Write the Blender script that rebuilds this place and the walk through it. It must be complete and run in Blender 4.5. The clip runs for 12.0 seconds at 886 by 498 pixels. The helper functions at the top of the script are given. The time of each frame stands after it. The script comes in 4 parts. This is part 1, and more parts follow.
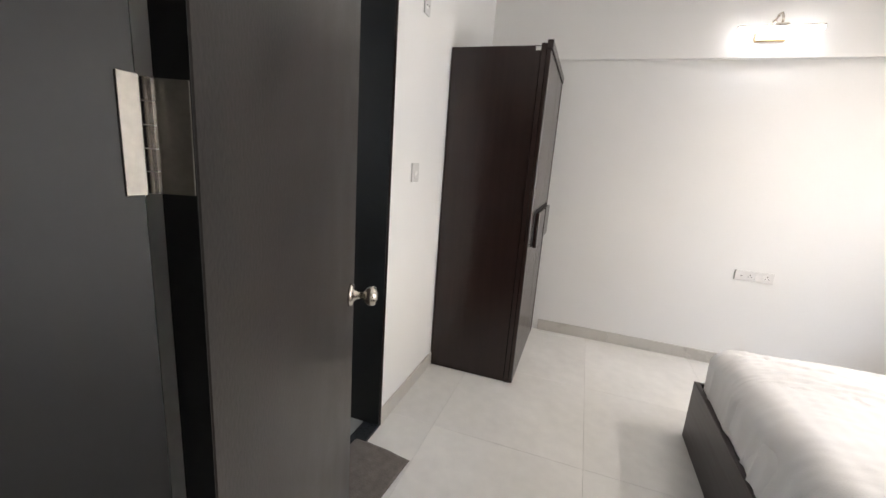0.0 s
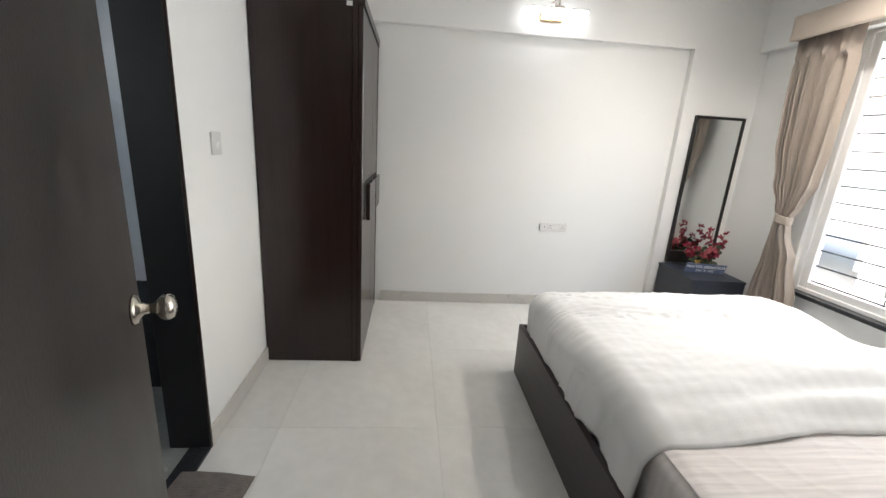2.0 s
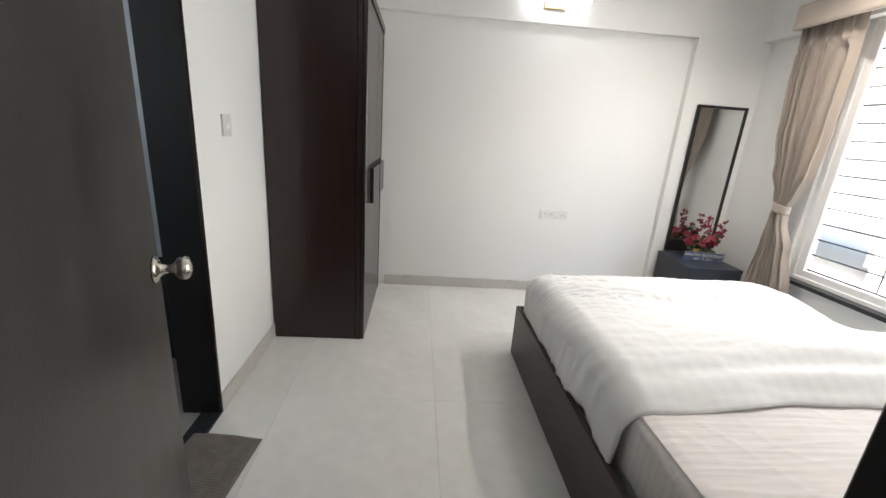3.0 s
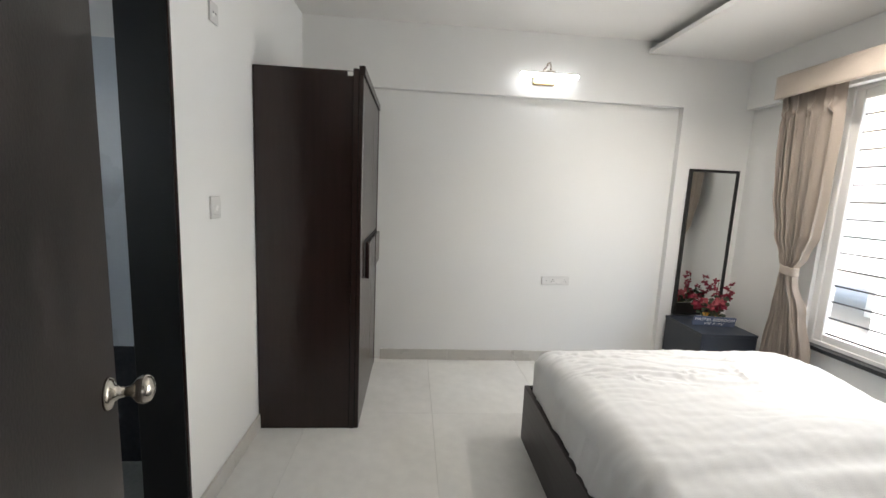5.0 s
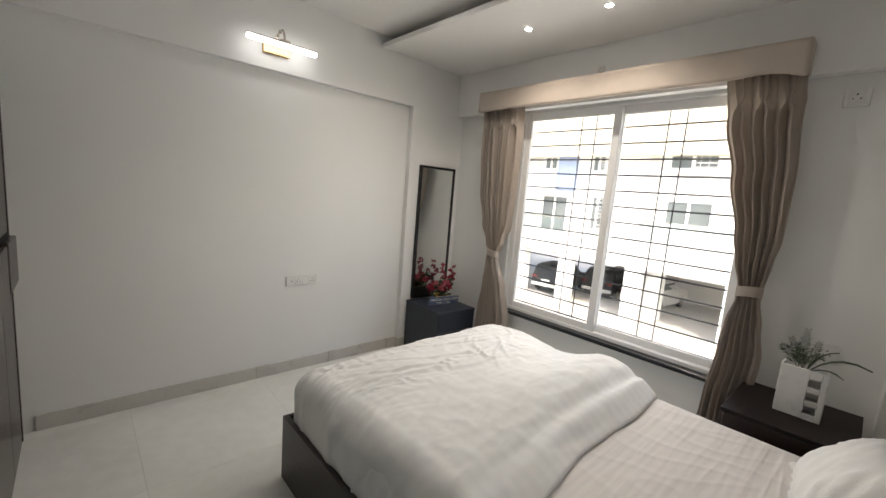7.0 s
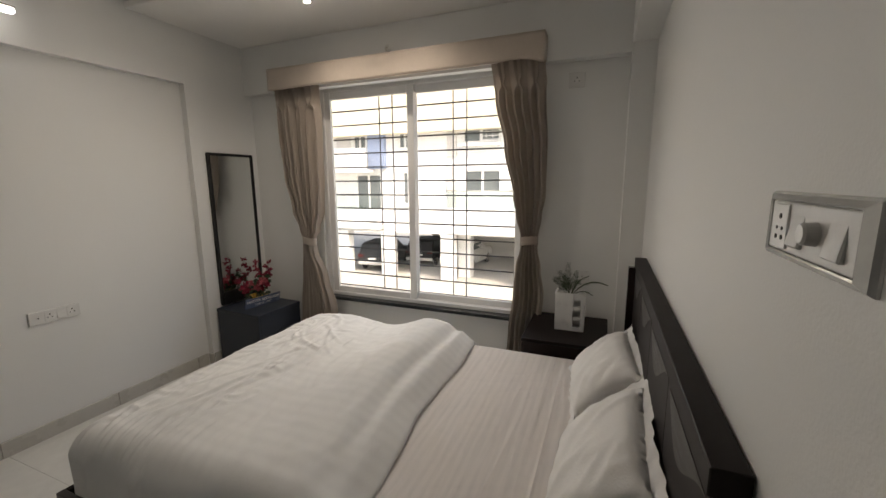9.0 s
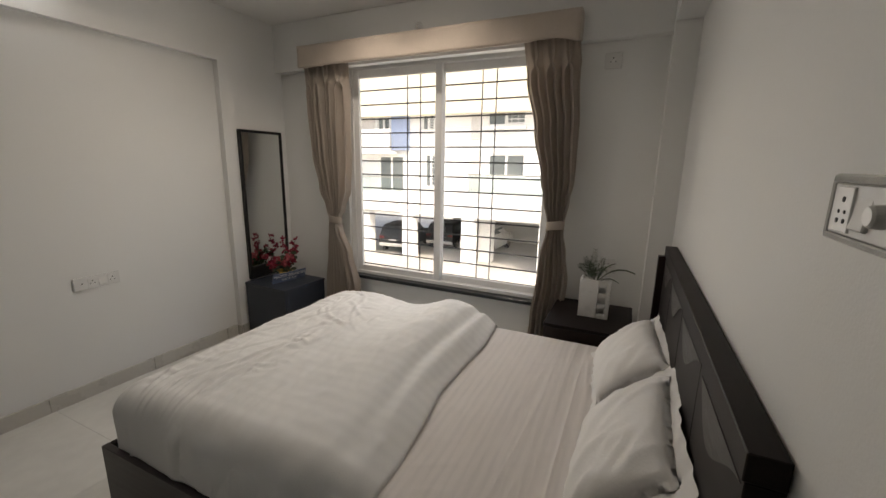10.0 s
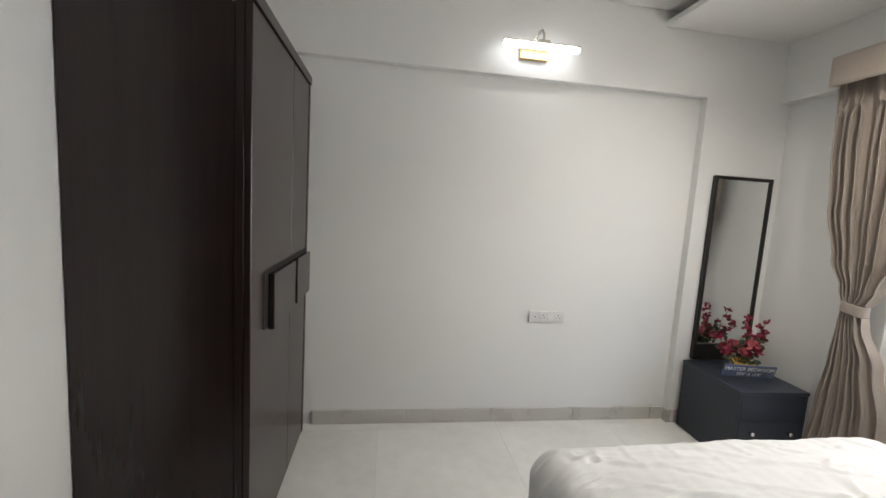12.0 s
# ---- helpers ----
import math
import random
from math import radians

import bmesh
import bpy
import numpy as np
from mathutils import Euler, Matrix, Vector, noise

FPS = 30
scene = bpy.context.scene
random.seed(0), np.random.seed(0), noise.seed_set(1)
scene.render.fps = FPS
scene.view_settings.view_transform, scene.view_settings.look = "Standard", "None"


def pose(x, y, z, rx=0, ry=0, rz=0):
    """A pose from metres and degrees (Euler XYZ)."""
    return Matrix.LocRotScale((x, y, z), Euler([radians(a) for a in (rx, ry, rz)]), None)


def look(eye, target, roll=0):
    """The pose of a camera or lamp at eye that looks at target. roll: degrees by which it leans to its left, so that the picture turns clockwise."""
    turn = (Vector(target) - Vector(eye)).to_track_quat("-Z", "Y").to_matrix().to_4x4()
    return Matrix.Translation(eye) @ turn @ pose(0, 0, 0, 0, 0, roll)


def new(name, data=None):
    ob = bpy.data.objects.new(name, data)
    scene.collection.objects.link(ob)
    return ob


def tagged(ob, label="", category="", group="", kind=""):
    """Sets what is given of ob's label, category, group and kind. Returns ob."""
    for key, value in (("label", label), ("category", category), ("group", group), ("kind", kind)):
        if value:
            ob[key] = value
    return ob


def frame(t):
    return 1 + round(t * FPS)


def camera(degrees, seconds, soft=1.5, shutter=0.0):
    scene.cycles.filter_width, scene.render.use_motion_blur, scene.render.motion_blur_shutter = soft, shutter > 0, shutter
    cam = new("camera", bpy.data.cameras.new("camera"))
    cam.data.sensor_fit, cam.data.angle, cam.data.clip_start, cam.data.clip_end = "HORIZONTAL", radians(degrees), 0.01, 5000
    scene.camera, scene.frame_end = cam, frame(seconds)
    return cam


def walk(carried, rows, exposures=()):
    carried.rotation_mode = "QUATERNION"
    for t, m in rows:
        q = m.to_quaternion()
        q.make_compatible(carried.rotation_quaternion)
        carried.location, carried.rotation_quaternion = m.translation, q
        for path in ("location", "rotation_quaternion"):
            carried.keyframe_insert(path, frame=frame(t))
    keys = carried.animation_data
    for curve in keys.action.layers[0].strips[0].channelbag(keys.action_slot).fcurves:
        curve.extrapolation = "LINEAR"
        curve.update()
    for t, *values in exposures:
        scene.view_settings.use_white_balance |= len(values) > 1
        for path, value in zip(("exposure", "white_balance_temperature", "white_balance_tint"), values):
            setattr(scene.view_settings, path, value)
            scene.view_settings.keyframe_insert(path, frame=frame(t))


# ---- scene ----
cam = camera(95.9, 12.0)
PATH = [
    (0, (0.895, 0.19, 1.447), (0.266, 2.039, 1.016), 4.2),
    (0.5, (0.96, 0.282, 1.45), (0.664, 2.216, 1.033), 4.4),
    (1, (0.952, 0.308, 1.446), (0.871, 2.259, 1.014), 4.2),
    (1.5, (0.903, 0.312, 1.449), (1.027, 2.252, 0.977), 3.6),
    (2, (0.882, 0.3, 1.442), (1.06, 2.224, 0.923), 3.6),
    (2.5, (0.925, 0.247, 1.422), (1.05, 2.17, 0.887), 3.7),
    (2.7, (0.926, 0.23, 1.415), (1.042, 2.145, 0.85), 4.1),
    (4.3, (0.821, 0.109, 1.418), (1.236, 2.005, 0.936), 3.2),
    (4.5, (0.84, 0.165, 1.421), (1.185, 2.087, 0.988), 2.5),
    (5, (0.899, 0.344, 1.482), (1.056, 2.318, 1.206), 2.6),
    (5.5, (0.943, 0.441, 1.525), (0.981, 2.426, 1.278), 2.9),
    (6, (0.916, 0.558, 1.541), (1.187, 2.527, 1.322), 4.4),
    (6.5, (0.893, 0.67, 1.599), (1.763, 2.449, 1.321), 4.8),
    (7, (0.87, 0.688, 1.544), (2.215, 2.141, 1.266), 4.7),
    (7.5, (0.866, 0.681, 1.550), (2.469, 1.832, 1.224), 4.4),
    (7.7, (0.840, 0.709, 1.556), (2.542, 1.713, 1.248), 2.9),
    (9.3, (0.911, 0.651, 1.545), (2.752, 1.352, 1.2), 0.0),
    (9.5, (0.888, 0.676, 1.536), (2.739, 1.349, 1.19), 0.3),
    (10, (0.885, 0.685, 1.536), (2.658, 1.51, 1.117), 1.0),
    (10.5, (0.895, 0.753, 1.509), (2.404, 1.991, 1.071), 2.9),
    (11, (0.998, 0.895, 1.460), (1.975, 2.587, 1.032), 1.4),
    (11.5, (1.085, 1.022, 1.484), (1.621, 2.924, 1.175), 3.6),
    (12, (1.072, 1.208, 1.472), (1.359, 3.176, 1.254), 3.5),
]
EXPOSURES = [(0.0, 4.6, 6900, 16), (0.5, 4.45, 6650, 11), (4.5, 4.45, 6650, 11), (5.0, 4.22, 6700, 11), (5.5, 4.2, 6700, 11), (6.0, 4.38, 6700, 11), (6.5, 4.0, 6750, 11), (7.0, 3.55, 7050, 12), (7.5, 3.05, 7250, 13), (9.5, 2.9, 7500, 14), (10.5, 2.88, 7450, 14), (11.0, 2.73, 7400, 14), (11.5, 3.22, 7000, 12), (12.0, 3.93, 6750, 11)]
walk(cam, [(t, look(eye, target, roll)) for t, eye, target, roll in PATH], EXPOSURES)

# ---- world, sun, exposure ----
world = bpy.data.worlds.new("World")
scene.world = world
world.use_nodes = True
wn = world.node_tree
sky = wn.nodes.new("ShaderNodeTexSky")
sky.sky_type = "NISHITA"
sky.sun_disc = False
sky.dust_density, sky.ozone_density = 4.0, 0.4
SUN_ELEV, SUN_AZ = radians(52), radians(215)
sky.sun_elevation, sky.sun_rotation = SUN_ELEV, SUN_AZ
wn.links.new(sky.outputs[0], wn.nodes["Background"].inputs[0])
wn.nodes["Background"].inputs[1].default_value = 0.06
sun_data = bpy.data.lights.new("sun", "SUN")
sun_data.energy, sun_data.angle, sun_data.color = 0.55, radians(10), (1.0, 0.95, 0.88)
sun = new("sun", sun_data)
sun_dir = Vector((math.sin(SUN_AZ) * math.cos(SUN_ELEV), math.cos(SUN_AZ) * math.cos(SUN_ELEV), math.sin(SUN_ELEV)))
sun.matrix_world = look((20 + 40 * sun_dir.x, 40 * sun_dir.y, 40 * sun_dir.z), (20, 0, 0))
# skylight in the window's opening
day_data = bpy.data.lights.new("window_daylight", "AREA")
day_data.shape, day_data.size, day_data.size_y = "RECTANGLE", 1.66, 1.68
day_data.energy, day_data.color, day_data.spread = 1.02, (0.93, 0.97, 1.0), radians(130)
day = new("window_daylight", day_data)
day.matrix_world = look((3.818, 2.08, 1.435), (2.8, 2.08, 1.435))
# fill lamp added in an assumed, unseen ventilator to brighten the bathroom
vent_data = bpy.data.lights.new("bathroom_fill", "AREA")
vent_data.shape, vent_data.size, vent_data.size_y = "RECTANGLE", 0.66, 0.56
vent_data.energy, vent_data.color = 0.16, (0.90, 0.96, 1.0)
vent = new("bathroom_fill", vent_data)
vent.matrix_world = look((-1.37, 1.25, 1.8), (0.0, 1.25, 1.5))


# ---- materials ----
def mat(name, base, rough=0.5, metal=0.0, var=0.08, scale=6.0, bump=0.0, bump_scale=60.0, stretch=(1, 1, 1), stain=0.0, piece=0.0, coat=0.0, sheen=0.0, island=0.0, bands=0.0, band_axis="X", rough_var=0.05):
    """Principled material whose base colour varies at two scales; bump gives fine relief."""
    m = bpy.data.materials.new(name)
    m.use_nodes = True
    n, l = m.node_tree.nodes, m.node_tree.links
    b = n["Principled BSDF"]
    b.inputs["Metallic"].default_value = metal
    b.inputs["Coat Weight"].default_value = coat
    b.inputs["Sheen Weight"].default_value = sheen
    tc = n.new("ShaderNodeTexCoord")
    mp = n.new("ShaderNodeMapping")
    mp.inputs["Scale"].default_value = stretch
    l.new(tc.outputs["Object"], mp.inputs[0])
    big = n.new("ShaderNodeTexNoise")
    big.inputs["Scale"].default_value, big.inputs["Detail"].default_value = scale, 4
    fine = n.new("ShaderNodeTexNoise")
    fine.inputs["Scale"].default_value, fine.inputs["Detail"].default_value = bump_scale, 3
    l.new(mp.outputs[0], big.inputs[0])
    l.new(mp.outputs[0], fine.inputs[0])
    add = n.new("ShaderNodeMath")
    add.operation = "ADD"
    l.new(big.outputs[0], add.inputs[0])
    half = n.new("ShaderNodeMath")
    half.operation = "MULTIPLY"
    half.inputs[1].default_value = 0.6
    l.new(fine.outputs[0], half.inputs[0])
    l.new(half.outputs[0], add.inputs[1])
    last = add.outputs[0]
    for weight, node, out in ((piece, "ShaderNodeObjectInfo", "Random"), (island, "ShaderNodeNewGeometry", "Random Per Island")):
        if weight:
            info = n.new(node)
            mul = n.new("ShaderNodeMath")
            mul.operation = "MULTIPLY_ADD"
            mul.inputs[1].default_value = weight
            l.new(info.outputs[out], mul.inputs[0])
            l.new(last, mul.inputs[2])
            last = mul.outputs[0]
    if bands:
        wv = n.new("ShaderNodeTexWave")
        wv.bands_direction = band_axis
        wv.inputs["Scale"].default_value, wv.inputs["Distortion"].default_value, wv.inputs["Detail"].default_value = bands, 0.6, 1
        l.new(tc.outputs["Object"], wv.inputs[0])
        wm = n.new("ShaderNodeMath")
        wm.operation = "MULTIPLY_ADD"
        wm.inputs[1].default_value = 0.35
        l.new(wv.outputs["Fac"], wm.inputs[0])
        l.new(last, wm.inputs[2])
        last = wm.outputs[0]
    ramp = n.new("ShaderNodeMapRange")
    ramp.inputs[1].default_value, ramp.inputs[2].default_value = 0.45, 1.15
    ramp.inputs[3].default_value, ramp.inputs[4].default_value = 1 - var, 1 + var
    l.new(last, ramp.inputs[0])
    mixc = n.new("ShaderNodeVectorMath")
    mixc.operation = "SCALE"
    mixc.inputs[0].default_value = base
    l.new(ramp.outputs[0], mixc.inputs[3])
    l.new(mixc.outputs[0], b.inputs["Base Color"])
    rr = n.new("ShaderNodeMapRange")
    rr.inputs[1].default_value, rr.inputs[2].default_value = 0.3, 0.7
    rr.inputs[3].default_value, rr.inputs[4].default_value = max(0.02, rough - rough_var), min(1, rough + rough_var)
    l.new(big.outputs[0], rr.inputs[0])
    l.new(rr.outputs[0], b.inputs["Roughness"])
    if bump:
        bp = n.new("ShaderNodeBump")
        bp.inputs["Strength"].default_value, bp.inputs["Distance"].default_value = bump, 0.002
        l.new(fine.outputs[0], bp.inputs["Height"])
        l.new(bp.outputs[0], b.inputs["Normal"])
    return m


def glow(name, color, strength):
    m = bpy.data.materials.new(name)
    m.use_nodes = True
    b = m.node_tree.nodes["Principled BSDF"]
    b.inputs["Base Color"].default_value = (0.8, 0.8, 0.8, 1)
    b.inputs["Emission Color"].default_value = (*color, 1)
    b.inputs["Emission Strength"].default_value = strength
    return m


def pane_mat(name, tint, gloss):
    m = bpy.data.materials.new(name)
    m.use_nodes = True
    n, l = m.node_tree.nodes, m.node_tree.links
    n.remove(n["Principled BSDF"])
    t, g, mx = n.new("ShaderNodeBsdfTransparent"), n.new("ShaderNodeBsdfGlossy"), n.new("ShaderNodeMixShader")
    t.inputs[0].default_value = (*tint, 1)
    g.inputs["Roughness"].default_value = 0.02
    mx.inputs[0].default_value = gloss
    l.new(t.outputs[0], mx.inputs[1])
    l.new(g.outputs[0], mx.inputs[2])
    l.new(mx.outputs[0], n["Material Output"].inputs[0])
    return m


WALL = mat("white_wall_paint", (0.78, 0.78, 0.765), 0.6, var=0.02, scale=1.5, bump=0.22, bump_scale=190)
CEIL = mat("ceiling_paint", (0.80, 0.79, 0.77), 0.7, var=0.02, scale=2, bump=0.08, bump_scale=120)
TILE = mat("vitrified_tile", (0.70, 0.695, 0.665), 0.2, var=0.10, scale=2.2, bump_scale=14, piece=0.25)
GROUT = mat("grout", (0.50, 0.49, 0.46), 0.9, bump=0.3)
SKIRT = mat("skirting_tile", (0.53, 0.51, 0.47), 0.3, var=0.05, scale=5, bump_scale=40, piece=0.1)
WENGE = mat("dark_wood_laminate", (0.026, 0.0135, 0.0115), 0.25, var=0.16, scale=3, bump=0.01, bump_scale=14, stretch=(9, 9, 0.35), rough_var=0.008)
WENGE_H = mat("dark_wood_laminate_cross", (0.014, 0.0095, 0.0085), 0.5, var=0.3, scale=3, bump=0.02, bump_scale=14, stretch=(0.4, 9, 9), rough_var=0.01)
WENGE_H.node_tree.nodes["Principled BSDF"].inputs["Specular IOR Level"].default_value = 0.18
BED_SIDE = mat("bed_wood_laminate", (0.045, 0.034, 0.033), 0.42, var=0.4, scale=5, bump=0.03, bump_scale=14, stretch=(9, 0.4, 9))
DOORM = mat("door_wood_laminate", (0.019, 0.0142, 0.0126), 0.36, var=1.0, scale=5, bump=0.16, bump_scale=110, stretch=(1.6, 1.6, 0.9), rough_var=0.04)
FRAME_BLACK = mat("black_polished_frame", (0.007, 0.0066, 0.007), 0.5, var=0.2, scale=2, bump=0.05, bump_scale=120, rough_var=0.02)
HINGE = mat("satin_hinge_steel", (0.24, 0.225, 0.20), 0.42, metal=0.9, var=0.15, scale=40, bump=0.1, bump_scale=150)
GRANITE = mat("black_granite", (0.025, 0.028, 0.032), 0.18, var=0.5, scale=120, bump_scale=300)
SLATE = mat("slate_laminate", (0.021, 0.027, 0.040), 0.42, var=0.15, scale=5, bump=0.1, bump_scale=80)
STEEL = mat("brushed_steel", (0.62, 0.58, 0.52), 0.22, metal=1.0, var=0.08, scale=20, bump=0.05, bump_scale=200)
GOLD = mat("gold_metal", (0.62, 0.44, 0.22), 0.35, metal=0.9, var=0.15, scale=30, bump=0.1)
UPVC = mat("white_window_profile", (0.78, 0.78, 0.77), 0.35, var=0.03, scale=8, bump_scale=90)
BAR = mat("grille_paint", (0.03, 0.03, 0.035), 0.5, var=0.2, scale=30, bump=0.2)
PLATE = mat("white_switch_plastic", (0.73, 0.725, 0.71), 0.25, var=0.03, scale=20)
CHROME = mat("glossy_silver_plastic", (0.74, 0.74, 0.72), 0.16, metal=0.45, var=0.08, scale=15, bump=0.55, bump_scale=34)
CHROME_PLATE = mat("silver_grey_plastic", (0.52, 0.515, 0.50), 0.38, metal=0.0, var=0.12, scale=15, bump=0.25, bump_scale=40)
GREYP = mat("grey_plastic", (0.58, 0.57, 0.55), 0.3, var=0.06, scale=20)
HOLE = mat("dark_hole", (0.01, 0.01, 0.01), 0.8, var=0.1)
LINEN = mat("white_duvet_cotton", (0.75, 0.745, 0.73), 0.8, var=0.04, scale=9, bump=0.35, bump_scale=220, sheen=0.2, bands=5.2)
SHEET = mat("striped_bed_sheet", (0.70, 0.655, 0.625), 0.8, var=0.07, scale=14, bump=0.5, bump_scale=16, stretch=(0.35, 4.0, 3), sheen=0.2, bands=9.0, band_axis="Y")
PILLOWM = mat("pillow_cotton", (0.85, 0.835, 0.815), 0.85, var=0.03, scale=12, bump=0.4, bump_scale=120, sheen=0.2)
CURTM = mat("beige_curtain_fabric", (0.46, 0.395, 0.34), 0.75, var=0.08, scale=9, bump=0.4, bump_scale=160, stretch=(1, 1, 0.35), sheen=0.3)
# daylight shows through the cloth
cn, cl = CURTM.node_tree.nodes, CURTM.node_tree.links
cloth_thin, cloth_mix = cn.new("ShaderNodeBsdfTranslucent"), cn.new("ShaderNodeMixShader")
cloth_thin.inputs[0].default_value = (0.50, 0.43, 0.36, 1)
cloth_mix.inputs[0].default_value = 0.28
cl.new(cn["Principled BSDF"].outputs[0], cloth_mix.inputs[1])
cl.new(cloth_thin.outputs[0], cloth_mix.inputs[2])
cl.new(cloth_mix.outputs[0], cn["Material Output"].inputs[0])
PELM = mat("pelmet_fabric", (0.50, 0.425, 0.36), 0.75, var=0.08, scale=8, bump=0.4, bump_scale=160, sheen=0.3)
MATM = mat("grey_doormat", (0.17, 0.15, 0.135), 0.95, var=0.3, scale=25, bump=1.0, bump_scale=160)
BATH_UP = mat("bathroom_pale_tile", (0.50, 0.55, 0.60), 0.3, var=0.05, scale=4)
BATH_LO = mat("bathroom_dark_tile", (0.035, 0.038, 0.045), 0.22, var=0.4, scale=5, bump_scale=30)
MIRROR = mat("mirror_silver", (0.86, 0.87, 0.86), 0.03, metal=1.0, var=0.005, scale=2)
POTM = mat("white_ceramic", (0.80, 0.80, 0.79), 0.3, var=0.02, scale=8)
SIGNM = mat("sign_acrylic", (0.13, 0.16, 0.24), 0.25, var=0.05, scale=10)
SIGN_TXT = mat("sign_lettering", (0.78, 0.78, 0.78), 0.5, var=0.02)
YELLOW = mat("yellow_ceramic", (0.62, 0.36, 0.06), 0.35, var=0.15, scale=20)
PETAL_A = mat("crimson_petal", (0.20, 0.010, 0.030), 0.6, var=0.35, scale=60, island=0.5)
PETAL_B = mat("pink_petal", (0.42, 0.09, 0.11), 0.6, var=0.3, scale=60, island=0.5)
LEAFM = mat("green_leaf", (0.055, 0.075, 0.042), 0.6, var=0.4, scale=30, island=0.6)
PANE = pane_mat("window_glass", (0.96, 0.98, 0.97), 0.05)
FACADE = mat("white_facade_paint", (0.80, 0.80, 0.79), 0.85, var=0.05, scale=0.8, bump=0.2, bump_scale=20)
CREAM = mat("cream_facade_paint", (0.80, 0.73, 0.58), 0.85, var=0.05, scale=0.8, bump=0.2, bump_scale=20)
BLUE = mat("blue_facade_paint", (0.27, 0.33, 0.47), 0.85, var=0.06, scale=1.0, bump=0.2, bump_scale=20)
PAVE = mat("pale_paving", (0.46, 0.44, 0.41), 0.9, var=0.12, scale=0.4, bump=0.4, bump_scale=12)
# grey of the parking walls; also painted shade on the facade bays' sides
SHADE_PAINT = mat("grey_plaster_and_shade", (0.62, 0.60, 0.58), 0.9, var=0.1, scale=0.7, bump=0.2, bump_scale=15)
DARKGLASS = mat("tinted_window_glass", (0.16, 0.18, 0.185), 0.12, var=0.2, scale=1.0)
RAILGLASS = pane_mat("green_rail_glass", (0.91, 0.96, 0.955), 0.08)
CARPAINT = mat("dark_car_paint", (0.010, 0.011, 0.013), 0.55, var=0.1, scale=3, coat=0.0)
CARWHITE = mat("white_car_paint", (0.60, 0.60, 0.60), 0.2, var=0.05, scale=3, coat=0.6)
RUBBER = mat("tyre_rubber", (0.02, 0.02, 0.02), 0.85, var=0.2, scale=20)
REDLIGHT = mat("red_lamp_plastic", (0.12, 0.015, 0.015), 0.2, var=0.1, scale=10)
FROST = mat("frosted_pane", (0.7, 0.75, 0.78), 0.6, var=0.05, scale=5)
FROST.node_tree.nodes["Principled BSDF"].inputs["Transmission Weight"].default_value = 0.9
LAMP_GLOW = glow("lamp_diffuser", (0.92, 0.96, 1.0), 0.62)
DOWN_GLOW = glow("downlight_diffuser", (1.0, 0.97, 0.92), 12.0)


# ---- builders ----
def bx(bm, x0, y0, z0, x1, y1, z1, bev=0.0, seg=1):
    """Adds one box to bm, with its edges bevelled."""
    tmp = bmesh.new()
    bmesh.ops.create_cube(tmp, size=1)
    for v in tmp.verts:
        v.co = Vector(((x0 + x1) / 2 + v.co.x * (x1 - x0), (y0 + y1) / 2 + v.co.y * (y1 - y0), (z0 + z1) / 2 + v.co.z * (z1 - z0)))
    if bev:
        bmesh.ops.bevel(tmp, geom=list(tmp.edges), offset=bev, segments=seg, affect="EDGES", profile=0.5)
    merge(bm, tmp)
    return bm


def merge(bm, tmp, m=None):
    me = bpy.data.meshes.new("tmp")
    if m is not None:
        tmp.transform(m)
    tmp.to_mesh(me)
    tmp.free()
    bm.from_mesh(me)
    bpy.data.meshes.remove(me)
    return bm


def box(x0, y0, z0, x1, y1, z1, bev=0.0, seg=1):
    return bx(bmesh.new(), x0, y0, z0, x1, y1, z1, bev, seg)


def lathe(profile, steps=24, m=None):
    """A turned shape round z from rows of (radius, height)."""
    bm = bmesh.new()
    rings = []
    for r, z in profile:
        rings.append([bm.verts.new((r * math.cos(2 * math.pi * i / steps), r * math.sin(2 * math.pi * i / steps), z)) for i in range(steps)])
    for a, b in zip(rings, rings[1:]):
        for i in range(steps):
            bm.faces.new((a[i], a[(i + 1) % steps], b[(i + 1) % steps], b[i]))
    bm.faces.new(rings[0][::-1])
    bm.faces.new(rings[-1])
    bmesh.ops.recalc_face_normals(bm, faces=bm.faces)
    if m is not None:
        bm.transform(m)
    return bm


def tube(points, r, steps=8):
    """A round rod along points."""
    bm = bmesh.new()
    rings = []
    pts = [Vector(p) for p in points]
    for i, p in enumerate(pts):
        d = (pts[min(i + 1, len(pts) - 1)] - pts[max(i - 1, 0)]).normalized()
        up = Vector((0, 0, 1)) if abs(d.z) < 0.9 else Vector((1, 0, 0))
        a = d.cross(up).normalized()
        b = d.cross(a)
        rr = r(i / (len(pts) - 1)) if callable(r) else r
        rings.append([bm.verts.new(p + rr * (math.cos(2 * math.pi * k / steps) * a + math.sin(2 * math.pi * k / steps) * b)) for k in range(steps)])
    for a, b in zip(rings, rings[1:]):
        for k in range(steps):
            bm.faces.new((a[k], a[(k + 1) % steps], b[(k + 1) % steps], b[k]))
    bm.faces.new(rings[0][::-1])
    bm.faces.new(rings[-1])
    bmesh.ops.recalc_face_normals(bm, faces=bm.faces)
    return bm


